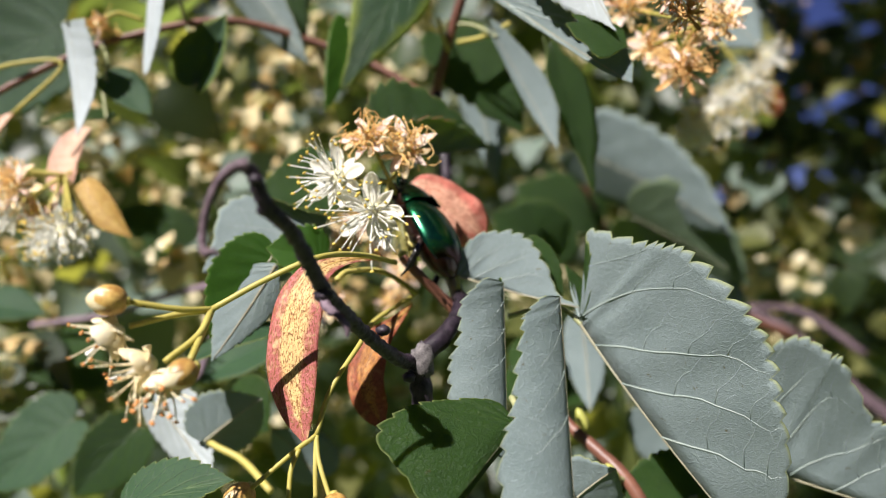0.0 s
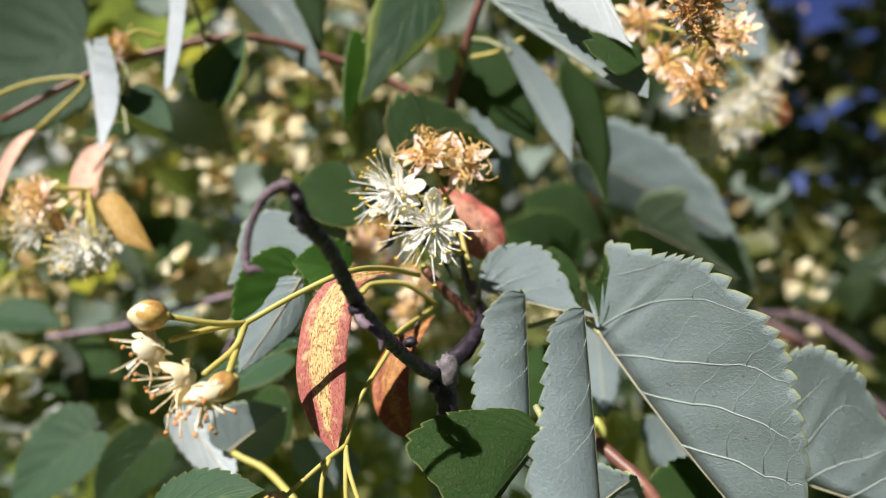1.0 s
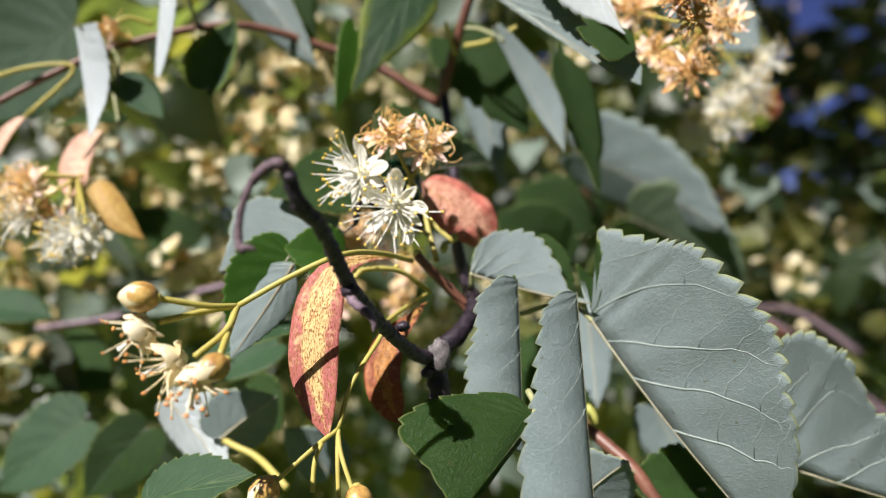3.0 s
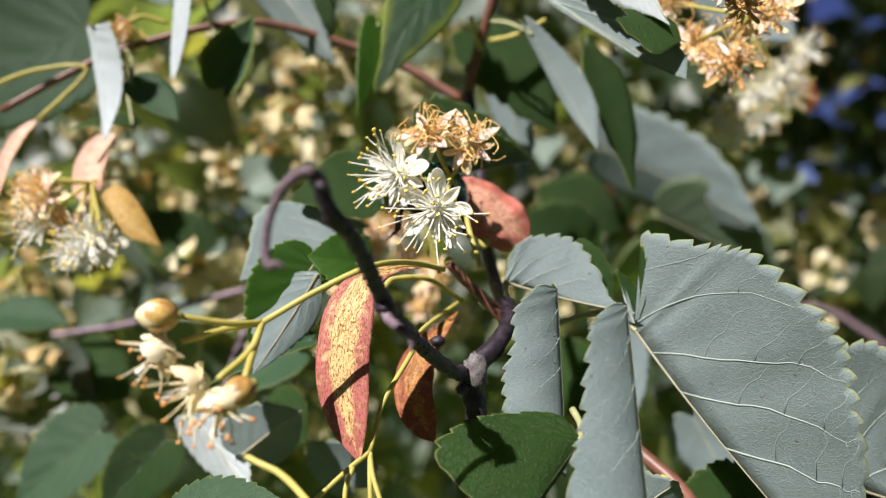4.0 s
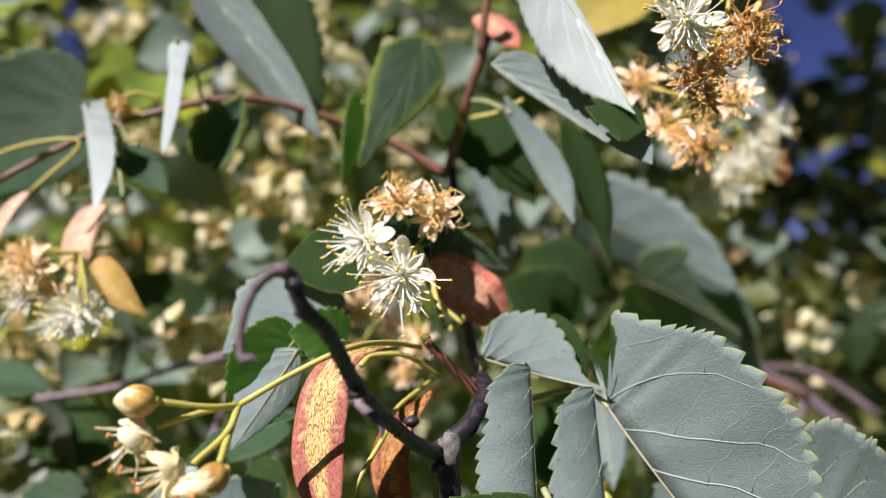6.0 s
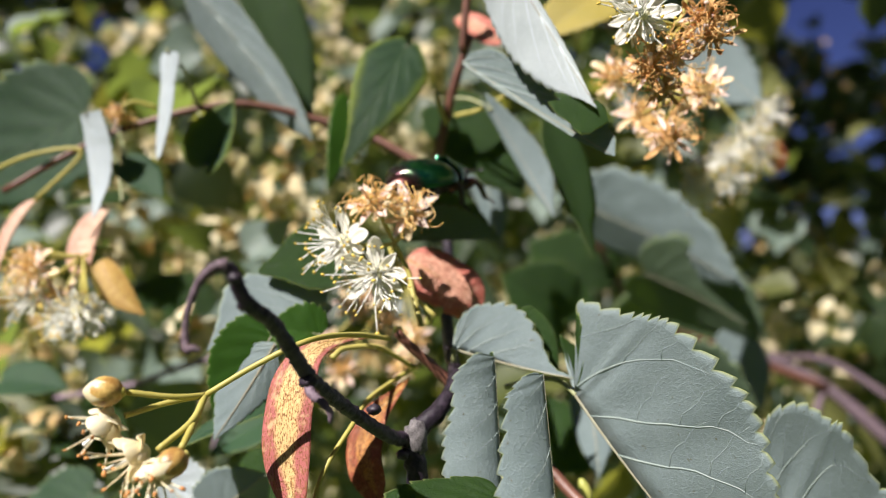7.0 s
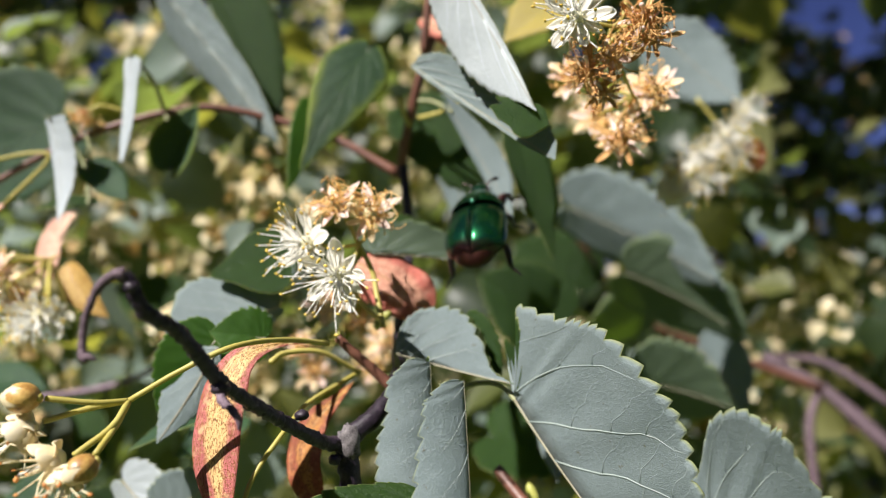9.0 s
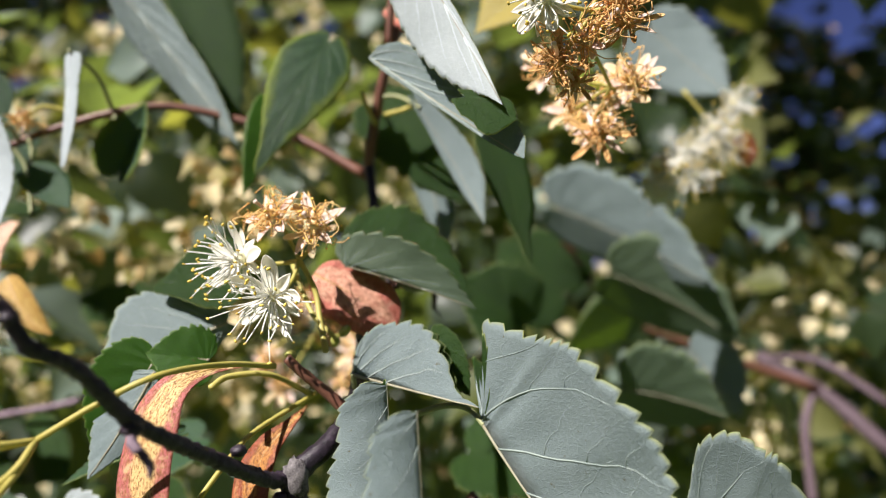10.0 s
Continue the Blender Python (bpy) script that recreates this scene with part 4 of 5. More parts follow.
# ---- the branches behind ----
left = thing("lime_branch", (-89.2, 186.0, 61.3), "red-brown lime twig with pale and dark leaves", "branch")
stem("stem", [(-126.2, 180.0, 43.4), (-107.6, 184.0, 54.2), (-89.2, 186.0, 61.3), (-61.7, 192.0, 67.1), (-39.0, 198.0, 62.2), (-21.6, 198.0, 55.1), (-2.9, 196.0, 42.6)], (0.9, 1.0, 1.1, 1.2, 1.3, 1.5), M_TWIG, left, 9, 6, 0.04, 11)
leaf(left, (-119.6, 212.0, 74.7), (-165.8, 208.0, 44.2), (0.25, -0.9, 0.15), (20, 25), "broad leaf with skylit shade in its colour", (M_UPPER_SKYLIT, M_UNDER, M_RIM), fold=(5, 0), curl=(0, 10), bend=15, near=True, seed=21, upper=0.16)
leaf(left, (-95.0, 170.0, 61.1), (-93.7, 170.0, 31.9), (0.35, 0.75, -0.6), (3.3, 6.9), "narrow leaf with its underside coloured as strongly sunlit", (M_UPPER, M_UNDER_GLARE, M_RIM), True, vein=0.10, fold=(4, 8), curl=(5, 10), bend=25, lobe=0, seed=22, teeth=17, bite=0.10, rib=0.12,
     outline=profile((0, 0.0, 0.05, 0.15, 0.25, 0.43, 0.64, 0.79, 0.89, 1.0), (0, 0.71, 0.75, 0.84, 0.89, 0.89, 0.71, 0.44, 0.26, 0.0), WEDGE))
leaf(left, (-71.2, 170.0, 76.2), (-76.3, 172.0, 47.6), (0.35, 0.75, -0.6), (5.1, 4.0), "narrow leaf with its underside coloured as strongly sunlit", (M_UPPER, M_UNDER_GLARE, M_RIM), True, vein=0.10, fold=(8, 8), curl=(5, 10), bend=7, lobe=0, seed=23, teeth=17, bite=0.13, rib=0.12,
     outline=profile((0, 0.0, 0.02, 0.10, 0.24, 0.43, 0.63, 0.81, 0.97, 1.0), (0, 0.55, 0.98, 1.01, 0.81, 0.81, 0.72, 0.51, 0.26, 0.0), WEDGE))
leaf(left, (-88.5, 176.0, 47.5), (-76.0, 174.0, 37.3), (0.1, -0.7, 0.6), (7.1, 3.6), "", (M_UPPER_SKYLIT, M_UNDER, M_RIM), False, fold=(5, 5), bend=-18, seed=24)
leaf(left, (-66.8, 182.0, 46.9), (-57.3, 180.0, 65.1), (0.1, -0.8, 0.5), (9.1, 6.5), "cupped leaf, its margin coloured as if lit through", (M_LIT_MARGIN, M_UNDER, M_RIM), False, fold=(24, 20), curl=(10, 10), bend=-21, seed=25)
leaf(left, (-90.8, 180.0, 37.7), (-107.5, 178.0, 36.9), (0.1, -0.5, 0.9), (4, 5), "", None, False, fold=(20, 20), bend=15, seed=26)
leaf(left, (-76.9, 206.0, 107.7), (-38.6, 194.0, 54.5), (0.4, 0.75, 0.3), (12.3, 8.8), "grey underside in half shade", (M_UPPER, M_UNDER, M_RIM), True, fold=(8, 12), bend=5, teeth=21, bite=0.06, seed=27, rib=0.2,
     outline=profile((0, -0.10, -0.09, 0.03, 0.22, 0.44, 0.66, 0.86, 0.95, 1.0), (0, 0.24, 0.60, 0.91, 0.98, 0.88, 0.74, 0.41, 0.14, 0.0)))
leaf(left, (-67.6, 214.0, 118.1), (-41.5, 204.0, 60.2), (0.5, -0.85, -0.1), (15, 4), "", None, False, fold=(10, 5), bend=15, seed=29)
leaf(left, (-7.9, 182.0, 76.3), (-25.0, 168.0, 40.8), (0.15, -0.88, -0.12), (8.6, 8.8), "blue-green leaf, its margin coloured as if lit through", (M_LIT_MARGIN, M_UNDER, M_RIM), True, fold=(5, 0), curl=(-10, -10), bend=30, teeth=22, bite=0.06, seed=28, upper=0.13,
     outline=profile((0, -0.08, -0.02, 0.07, 0.22, 0.44, 0.64, 0.81, 0.95, 1.0), (0, 0.23, 0.56, 0.88, 1.09, 0.94, 0.63, 0.30, 0.14, 0.0)))
leaf(left, (-25.5, 186.0, 62.4), (-30.6, 174.0, 36.4), (0.6, -0.8, 0.0), (3, 5.5), "", (M_FRESH, M_UNDER, M_RIM), False, fold=(5, 0), bend=35, teeth=15, seed=30)

top = thing("lime_branch", (1.9, 190.0, 58.0), "red lime shoot with drooping dark leaves", "branch")
stem("stem", [(-2.9, 196.0, 42.6), (0.9, 190.0, 54.7), (5.1, 186.0, 66.6), (9.9, 184.0, 78.6), (7.9, 182.0, 74.3), (10.5, 180.0, 91.0)], (1.5, 1.4, 1.3, 1.2, 1.1), M_TWIG, top, 9, 6, 0.04, 12)
for p, q in (((-0.6, 184.0, 63.1), (1.9, 188.0, 55.0)), ((18.5, 180.0, 59.7), (4.5, 188.0, 57.3))):
    part("petiole", tube([p, (np.array(p) + q) / 2 + (0, 0, -1), q], (0.6, 0.7), 7), [M_STALK], top)
leaf(top, (20.1, 136.0, 74.8), (34.7, 129.0, 41.8), (0.35, 0.70, -0.35), (10.8, 1.6), "leaf with its underside coloured as in full sun", (M_UPPER, M_UNDER_SUNLIT, M_RIM), True, fold=(8, -5), curl=(10, -20), bend=14, lobe=1.0, teeth=24, bite=0.10, seed=31, rib=0.2, vein=0.13,
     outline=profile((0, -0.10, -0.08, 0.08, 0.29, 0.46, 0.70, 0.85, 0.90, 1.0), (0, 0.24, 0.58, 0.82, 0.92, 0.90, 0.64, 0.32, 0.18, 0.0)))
# Separate dark patch: turned-up tip where the pale leaf's shadow falls.
leaf(top, (28.2, 131.6, 44.5), (37.8, 130.0, 38.7), (0.1, -0.9, 0.3), (3.1, 5.3), "dark green patch for the turned-up tip in shadow", None, True, fold=(0, 0), bend=5, teeth=11, bite=0.06, seed=32, ribs=False,
     outline=profile((0, -0.19, -0.05, 0.09, 0.31, 0.53, 0.71, 0.84, 0.91, 1.0), (0, 0.29, 0.51, 0.69, 0.76, 1.03, 0.91, 0.39, 0.04, 0.0)))
leaf(top, (8.5, 147.0, 59.0), (37.8, 130.6, 32.2), (0.10, 0.95, 0.0), (1.2, 8.6), "grey underside with a hooked tip", None, True, fold=(10, 0), curl=(0, -20), bend=20, teeth=24, bite=0.07, seed=33, rib=0.2,
     outline=profile((0, 0.01, 0.01, 0.12, 0.34, 0.55, 0.80, 0.91, 0.95, 1.0), (0, 0.32, 0.37, 0.73, 0.76, 0.67, 0.77, 0.47, 0.36, 0.0)))
leaf(top, (30.2, 188.0, 54.8), (39.4, 180.0, 13.8), (0.50, -0.80, -0.35), (7.9, 5.4), "long dark leaf in its own shade", None, False, fold=(5, 5), bend=10, teeth=19, bite=0.08, seed=34,
     outline=profile((0, -0.09, 0.02, 0.11, 0.21, 0.46, 0.66, 0.81, 0.93, 1.0), (0, 0.25, 0.40, 0.74, 1.01, 0.96, 0.76, 0.34, 0.18, 0.0)))
leaf(top, (14.5, 180.0, 56.4), (29.1, 172.0, 24.5), (0.35, 0.90, 0.10), (2.2, 6.1), "grey underside folded back", None, False, fold=(5, 5), bend=27, teeth=19, bite=0.10, seed=44, rib=0.14,
     outline=profile((0, -0.12, 0.0, 0.14, 0.29, 0.48, 0.71, 0.87, 0.95, 1.0), (0, 0.22, 0.50, 0.67, 0.86, 0.99, 0.82, 0.41, 0.15, 0.0)))
leaf(top, (1.1, 202.0, 62.8), (22.8, 198.0, 32.6), (0.1, -0.85, 0.4), (12, 12), "", None, False, fold=(10, 10), bend=18, seed=35)
leaf(top, (7.3, 222.0, 67.5), (16.0, 220.0, 18.9), (0.2, 0.9, 0.2), (8, 8), "", None, False, fold=(20, 20), bend=18, seed=36)
bract(top, (6.8, 190.0, 87.1), (18.6, 186.0, 76.2), (0, -0.8, 0.5), 9, (M_PINK, M_PINK, M_PINK), "", bend=20, seed=37)
leaf(top, (55.7, 205.0, 98.6), (30.0, 200.0, 81.1), (0, -0.8, 0.5), (13, 12), "yellowed leaf", (M_YELLOW, M_YELLOW, M_YELLOW), False, bend=20, seed=38)

right = thing("lime_branch", (75.3, 300.0, 22.1), "lime branch with broad grey-green leaves in half shade", "branch")
stem("stem", [(178.2, 430.0, -44.8), (202.9, 410.0, -63.1), (224.8, 390.0, -90.6), (252.9, 380.0, -115.1)], (3.6, 4.0, 4.4), M_BARKT, right, 10, 6, 0.05, 13)
stem("side_stem", [(199.8, 410.0, -62.9), (191.2, 405.0, -83.1), (189.4, 400.0, -124.2)], (2.2, 2.6), M_BARKT, right, 9, 6, 0.05, 14)
stem("side_stem", [(179.8, 430.0, -45.6), (200.1, 400.0, -46.1), (225.1, 380.0, -68.3)], (2.0, 2.2), M_BARKT, right, 9, 6, 0.05, 15)
stem("side_stem", [(202.9, 410.0, -63.1), (138.3, 390.0, -34.8), (90.3, 360.0, -11.6), (61.7, 320.0, 25.5)], (3.0, 2.0, 1.4), M_TWIG, right, 9, 6, 0.05, 16)
for k, (b, t, u, w, l) in enumerate((
        ((57.5, 305.0, 40.1), (112.1, 272.0, 0.5), (0.25, 0.75, 0.55), (20, 24), "broad grey-green underside"),
        ((78.3, 295.0, 9.4), (123.9, 285.0, -20.9), (0.1, 0.7, 0.65), (22, 24), ""),
        ((92.6, 258.0, 97.8), (115.6, 250.0, 68.6), (0.2, 0.8, -0.3), (15, 17), "underside with a sunlit rim"),
        ((73.5, 260.0, -31.4), (104.7, 250.0, -41.3), (0.1, 0.7, 0.6), (24, 22), ""),
        ((106.5, 300.0, -23.6), (121.0, 290.0, -50.1), (0.2, 0.7, 0.6), (16, 16), ""),
        ((39.0, 270.0, -6.9), (15.4, 260.0, 12.2), (0.0, -0.8, 0.5), (20, 20), ""),
        ((60.6, 330.0, 2.5), (31.3, 330.0, 28.5), (0.0, -0.9, 0.3), (26, 26), ""),
        ((92.9, 330.0, -10.2), (57.7, 320.0, -22.3), (0.0, 0.7, 0.7), (20, 22), ""))):
    # Every second leaf gets the underside colour darkened for shade.
    leaf(right, b, t, u, w, l, (M_UPPER, M_UNDER_SHADED if k % 2 else M_UNDER, M_RIM), False, fold=(12, 12), bend=22, seed=50 + k)

under = thing("lime_branch", (28.5, 150.0, -40.4), "pink lime shoot with small leaves low in the crown", "branch")
stem("stem", [(21.7, 155.0, -33.8), (27.2, 150.0, -39.8), (32.4, 145.0, -44.0), (37.2, 140.0, -48.5), (41.8, 136.0, -56.4)], (1.3, 1.4, 1.5, 1.5), M_TWIG, under, 9, 6, 0.03, 17)
part("leaf_bud", blob((33.4, 138.0, -47.7), (2.0, 2.0, 3.4), axes_to((0.2, -0.2, -1)), 8, 12), [M_GREENBUD], under)
part("leaf_bud", blob((29.3, 147.0, -37.4), (1.2, 1.2, 2.6), axes_to((0.4, -0.2, -1)), 8, 12), [M_GREENBUD], under)
for k, (b, t, u, w) in enumerate((
        ((36.4, 185.0, -20.9), (36.2, 175.0, -43.2), (0.2, 0.9, 0.1), (6, 6)), ((22.0, 125.0, -48.2), (30.6, 120.0, -39.2), (0.2, 0.9, 0.3), (9, 9)),
        ((51.2, 140.0, -52.3), (34.8, 140.0, -49.7), (0, -0.8, 0.5), (9, 9)), ((55.6, 190.0, -47.5), (65.2, 185.0, -69.8), (0.2, 0.9, 0.2), (9, 9)),
        ((62.5, 170.0, -61.1), (70.8, 170.0, -71.3), (0.2, -0.8, 0.4), (12, 12)), ((18.6, 210.0, -38.1), (43.5, 205.0, -47.6), (0, -0.7, 0.7), (14, 14)))):
    leaf(under, b, t, u, w, "", None, False, fold=(12, 12), bend=22, seed=70 + k)

lower = thing("lime_branch", (-59.7, 150.0, -38.6), "thin shoot with blue-grey and dark green leaves", "branch")
stem("stem", [(-37.9, 140.0, -49.5), (-46.4, 148.0, -45.3), (-54.8, 152.0, -42.5), (-70.1, 165.0, -38.3)], (0.8, 0.8, 0.7), M_STALK, lower, 8, 6, 0.03, 2)
stem("side_stem", [(-88.3, 230.0, -43.1), (-80.7, 235.0, -21.5), (-76.8, 240.0, -6.6)], (1.3, 1.1), M_BARKP, lower, 8, 6, 0.03, 3)
stem("side_stem", [(-164.8, 260.0, -26.4), (-131.6, 255.0, -22.5), (-110.2, 250.0, -16.4), (-83.5, 245.0, -10.7)], (1.1, 1.2), M_BARKP, lower, 8, 6, 0.03, 4)
for k, (b, t, u, w, m) in enumerate((
        ((-70.3, 158.0, -34.5), (-54.3, 150.0, -50.3), (0.2, 0.9, 0.0), (8, 9), (M_UPPER, M_UNDER_SUNLIT, M_RIM)), ((-57.8, 118.0, -44.0), (-36.7, 114.0, -37.8), (0.1, -0.6, 0.8), (7, 6), None),
        ((-56.1, 152.0, -41.8), (-41.4, 148.0, -31.4), (0.1, 0.9, 0.4), (8, 9), None), ((-114.9, 200.0, -48.9), (-138.3, 195.0, -68.1), (0.1, -0.7, 0.6), (14, 14), None),
        ((-93.5, 195.0, -50.5), (-109.9, 190.0, -68.4), (0.3, -0.9, 0.2), (10, 10), None), ((-164.6, 230.0, -15.5), (-138.6, 228.0, -19.8), (0, -0.6, 0.8), (9, 9), None),
        ((-54.9, 165.0, -35.7), (-43.8, 160.0, -42.3), (0.1, -0.8, 0.5), (9, 9), None), ((-39.4, 150.0, -16.6), (-58.3, 140.0, -23.4), (0.1, -0.3, 1), (5, 5), None),
        ((-157.7, 260.0, -36.4), (-133.3, 255.0, -51.3), (0.2, -0.7, 0.5), (14, 14), None), ((-52.6, 190.0, -25.7), (-70.6, 185.0, -35.5), (0.1, -0.5, 0.8), (10, 9), None),
        ((-117.3, 290.0, 2.3), (-146.3, 285.0, 17.6), (0.1, -0.7, 0.5), (16, 16), None), ((-34.8, 170.0, -56.4), (-44.6, 165.0, -43.1), (0.1, 0.8, 0.4), (9, 9), None))):
    leaf(lower, b, t, u, w, "", m or ((M_UPPER_SKYLIT, M_UNDER, M_RIM) if k % 2 else None), k < 5, fold=(14, 10), bend=22, seed=90 + k, upper=0.12 if k in (1, 3, 4) else 0.0)

# ---- clusters further off ----
far_top = thing("flower_cluster", (49.9, 126.0, 53.7), "lime flowers, one fresh and the rest dried to rust", "flowers", "lime flower clusters")
flower(far_top, (43.0, 122.0, 56.9), (-0.25, -0.9, -0.1), 13.5, 61)
for k, (p, z) in enumerate((((55.1, 124.0, 56.3), 9), ((56.5, 125.0, 52.8), 8.5), ((44.5, 125.0, 47.7), 9.5), ((50.0, 127.0, 51.3), 8), ((54.4, 150.0, 39.3), 11), ((47.4, 127.0, 44.2), 7))):
    flower(far_top, p, (-0.3 + 0.15 * (-1) ** k, -0.8, 0.2), z * 1.25, 62 + k, "rusty" if k != 3 else "wilted")
flower(far_top, (62.0, 150.0, 49.8), (-0.2, -0.8, 0.3), 13, 69, "wilted")
for k, (p, z) in enumerate((((46.4, 168.0, 59.5), 13), ((50.7, 166.0, 48.4), 12), ((54.5, 160.0, 43.2), 12), ((60.2, 156.0, 49.4), 11))):
    flower(far_top, p, (-0.2, -0.8, 0.3), z, 170 + k, "wilted")
    stalk(far_top, [(57.1, 148.0, 48.3), np.array(p) + (0, 2, 0)], 0.4, 0.4)
stalk(far_top, [(54.6, 128.0, 67.6), (52.4, 128.0, 58.7), (49.9, 130.0, 55.2), (57.1, 148.0, 48.3)], 0.5, 0.4)
for p in ((43.4, 124.0, 57.4), (55.7, 126.0, 56.8), (45.5, 127.0, 48.6)):
    stalk(far_top, [(51.7, 128.0, 56.5), p], 0.4, 0.4)

far_right = thing("flower_cluster", (97.2, 240.0, 51.2), "hanging cream lime flowers, out in the sun", "flowers", "lime flower clusters")
for k, p in enumerate(((87.9, 240.0, 43.8), (97.8, 242.0, 50.5), (88.3, 240.0, 35.7), (106.6, 244.0, 56.4), (114.8, 246.0, 64.5), (99.7, 244.0, 41.6), (110.2, 247.0, 50.6), (84.5, 243.0, 38.4))):
    flower(far_right, p, (-0.3 + 0.1 * k, -0.8, -0.3), 13, 80 + k)
bud(far_right, (85.6, 236.0, 44.9), (-0.5, -0.6, 0.2), 6, 46)
stalk(far_right, [(99.8, 250.0, 71.9), (106.9, 250.0, 58.8), (99.5, 248.0, 48.5), (90.4, 246.0, 40.5)], 0.6, 0.5)
bract(far_right, (117.6, 250.0, 55.9), (118.6, 250.0, 43.4), (0, -0.9, 0.3), 8, (M_BROWN, M_BROWN, M_BROWN), bend=20, seed=39)

behind = thing("flower_cluster", (-26.0, 225.0, -7.4), "tan and cream faded lime flowers deep behind the fork", "flowers", "lime flower clusters")
for k, (p, z) in enumerate((((-33.3, 220.0, 5.0), 15), ((-27.7, 226.0, 9.1), 13), ((-15.3, 222.0, -7.7), 14), ((-41.7, 228.0, -18.2), 15), ((-19.7, 224.0, -17.1), 12), ((-24.6, 230.0, -1.9), 13), ((-45.0, 226.0, -8.5), 11))):
    flower(behind, p, (0.15 * (-1) ** k, -0.8, 0.3), z, 150 + k, "rusty" if k in (1, 5) else "wilted")
    stalk(behind, [(-18.0, 232.0, 15.5), np.array(p) + (1, 3, 2)], 0.5, 0.45)

far_left = thing("flower_cluster", (-99.5, 170.0, 19.3), "cream lime flowers hanging below a pink and gold bract", "flowers", "lime flower clusters")
for k, (p, f) in enumerate((((-95.9, 162.0, 5.5), (-0.3, -0.8, -0.1)), ((-106.8, 164.0, 12.8), (-0.4, -0.8, 0.1)), ((-103.0, 168.0, 11.4), (-0.3, -0.8, 0)), ((-112.5, 172.0, 21.3), (-0.2, -0.8, 0.3)), ((-92.5, 166.0, 6.8), (0.0, -0.8, -0.1)), ((-103.8, 160.0, 18.6), (-0.4, -0.8, 0.2)), ((-91.7, 158.0, 7.3), (-0.3, -0.8, -0.2)))):
    flower(far_left, p, f, 13, 90 + k, "wilted" if k in (2, 3, 5) else "fresh")
    stalk(far_left, [(-101.8, 178.0, 23.0), np.array(p) + (1, 3, 3), np.array(p) + (0, 1.5, 1)], 0.5, 0.45)
bract(far_left, (-98.8, 186.0, 36.8), (-102.6, 180.0, 17.6), (-0.4, -0.75, 0.5), 15, (M_BLUSH, M_BLUSH, M_BLUSH), "pink bract", fold=(14, 14), curl=(10, 10), bend=20, sway=30, seed=40)
bract(far_left, (-96.7, 178.0, 21.5), (-82.1, 174.0, 5.6), (-0.4, -0.65, 0.65), 9, (M_GOLD, M_GOLD, M_GOLD), "golden bract", fold=(14, 14), bend=30, sway=25, seed=41, outline=LANCE)
bract(far_left, (-116.6, 180.0, 40.2), (-125.3, 176.0, 20.0), (-0.5, -0.8, 0.3), 9, (M_BLUSH, M_BLUSH, M_BLUSH), "pink bract", fold=(20, 20), bend=25, seed=42)
stalk(far_left, [(-135.0, 180.0, 47.3), (-117.2, 180.0, 53.4), (-103.0, 181.0, 53.3), (-116.6, 180.0, 40.2)], 0.6, 0.55)
stalk(far_left, [(-96.8, 186.0, 25.1), (-101.8, 178.0, 23.0), (-100.7, 172.0, 17.3)], 0.5, 0.5)
flower(far_left, (-93.0, 182.0, 64.0), (0.1, -0.4, -0.9), 11, 98, "wilted", spread=0.5)
stalk(far_left, [(-92.9, 182.0, 64.8), (-88.7, 184.0, 67.6), (-82.8, 186.0, 66.0)], 0.6, 0.55)


# ---- foliage of the crown and of the trees behind ----
def scatter(count, near, far, size, seed, keep=None, tall=(-0.62, 0.62)):
    """Many small bent leaves in the space before the camera: places, sizes."""
    rng = np.random.default_rng(seed)
    u, v = rng.uniform(-1.15, 1.15, count), rng.uniform(tall[0], tall[1], count)
    d = near * (far / near) ** rng.uniform(0, 1, count)
    ok = np.ones(count, bool) if keep is None else keep(u, v, d, rng)
    for a, b, wide, high in ((-0.76, 0.55, 0.06, 0.07), (-0.95, 0.50, 0.05, 0.05), (-0.30, 0.60, 0.04, 0.06)):
        ok &= ((u - a) / wide) ** 2 + ((v - b) / high) ** 2 > rng.uniform(0.3, 1.3, count)
    p = np.stack(((u * 0.68 - 0.055) * d, d, (v * 0.68 + 0.045) * d), 1)[ok]
    return p, rng.uniform(*size, len(p)), rng


T_S = np.linspace(0, 1, 7)
T_W = np.array((0.10, 0.40, 0.47, 0.40, 0.27, 0.13, 0.0))
LEAF_U = np.concatenate([(s, s + 0.06 * (s - 0.3), s - 0.05 * (s < 0.1), s + 0.06 * (s - 0.3), s - 0.05 * (s < 0.1)) for s in T_S])
LEAF_V = np.concatenate([(0, w * 0.55, w, -w * 0.55, -w) for w in T_W])
LEAF_F = tuple(q for i in range(6) for o in (5 * i,) for q in ((o, o + 5, o + 6, o + 1), (o + 1, o + 6, o + 7, o + 2), (o + 5, o, o + 3, o + 8), (o + 8, o + 3, o + 4, o + 9)))


FEW_U = np.array((0, 0.25, 0.55, 0.8, 1.0, -0.08, 0.25, 0.6, -0.08, 0.25, 0.6))
FEW_V = np.array((0, 0, 0, 0, 0, 0.28, 0.46, 0.28, -0.28, -0.46, -0.28))
FEW_F = ((0, 1, 6, 5), (1, 2, 7, 6), (2, 4, 7), (1, 0, 8, 9), (2, 1, 9, 10), (4, 2, 10))


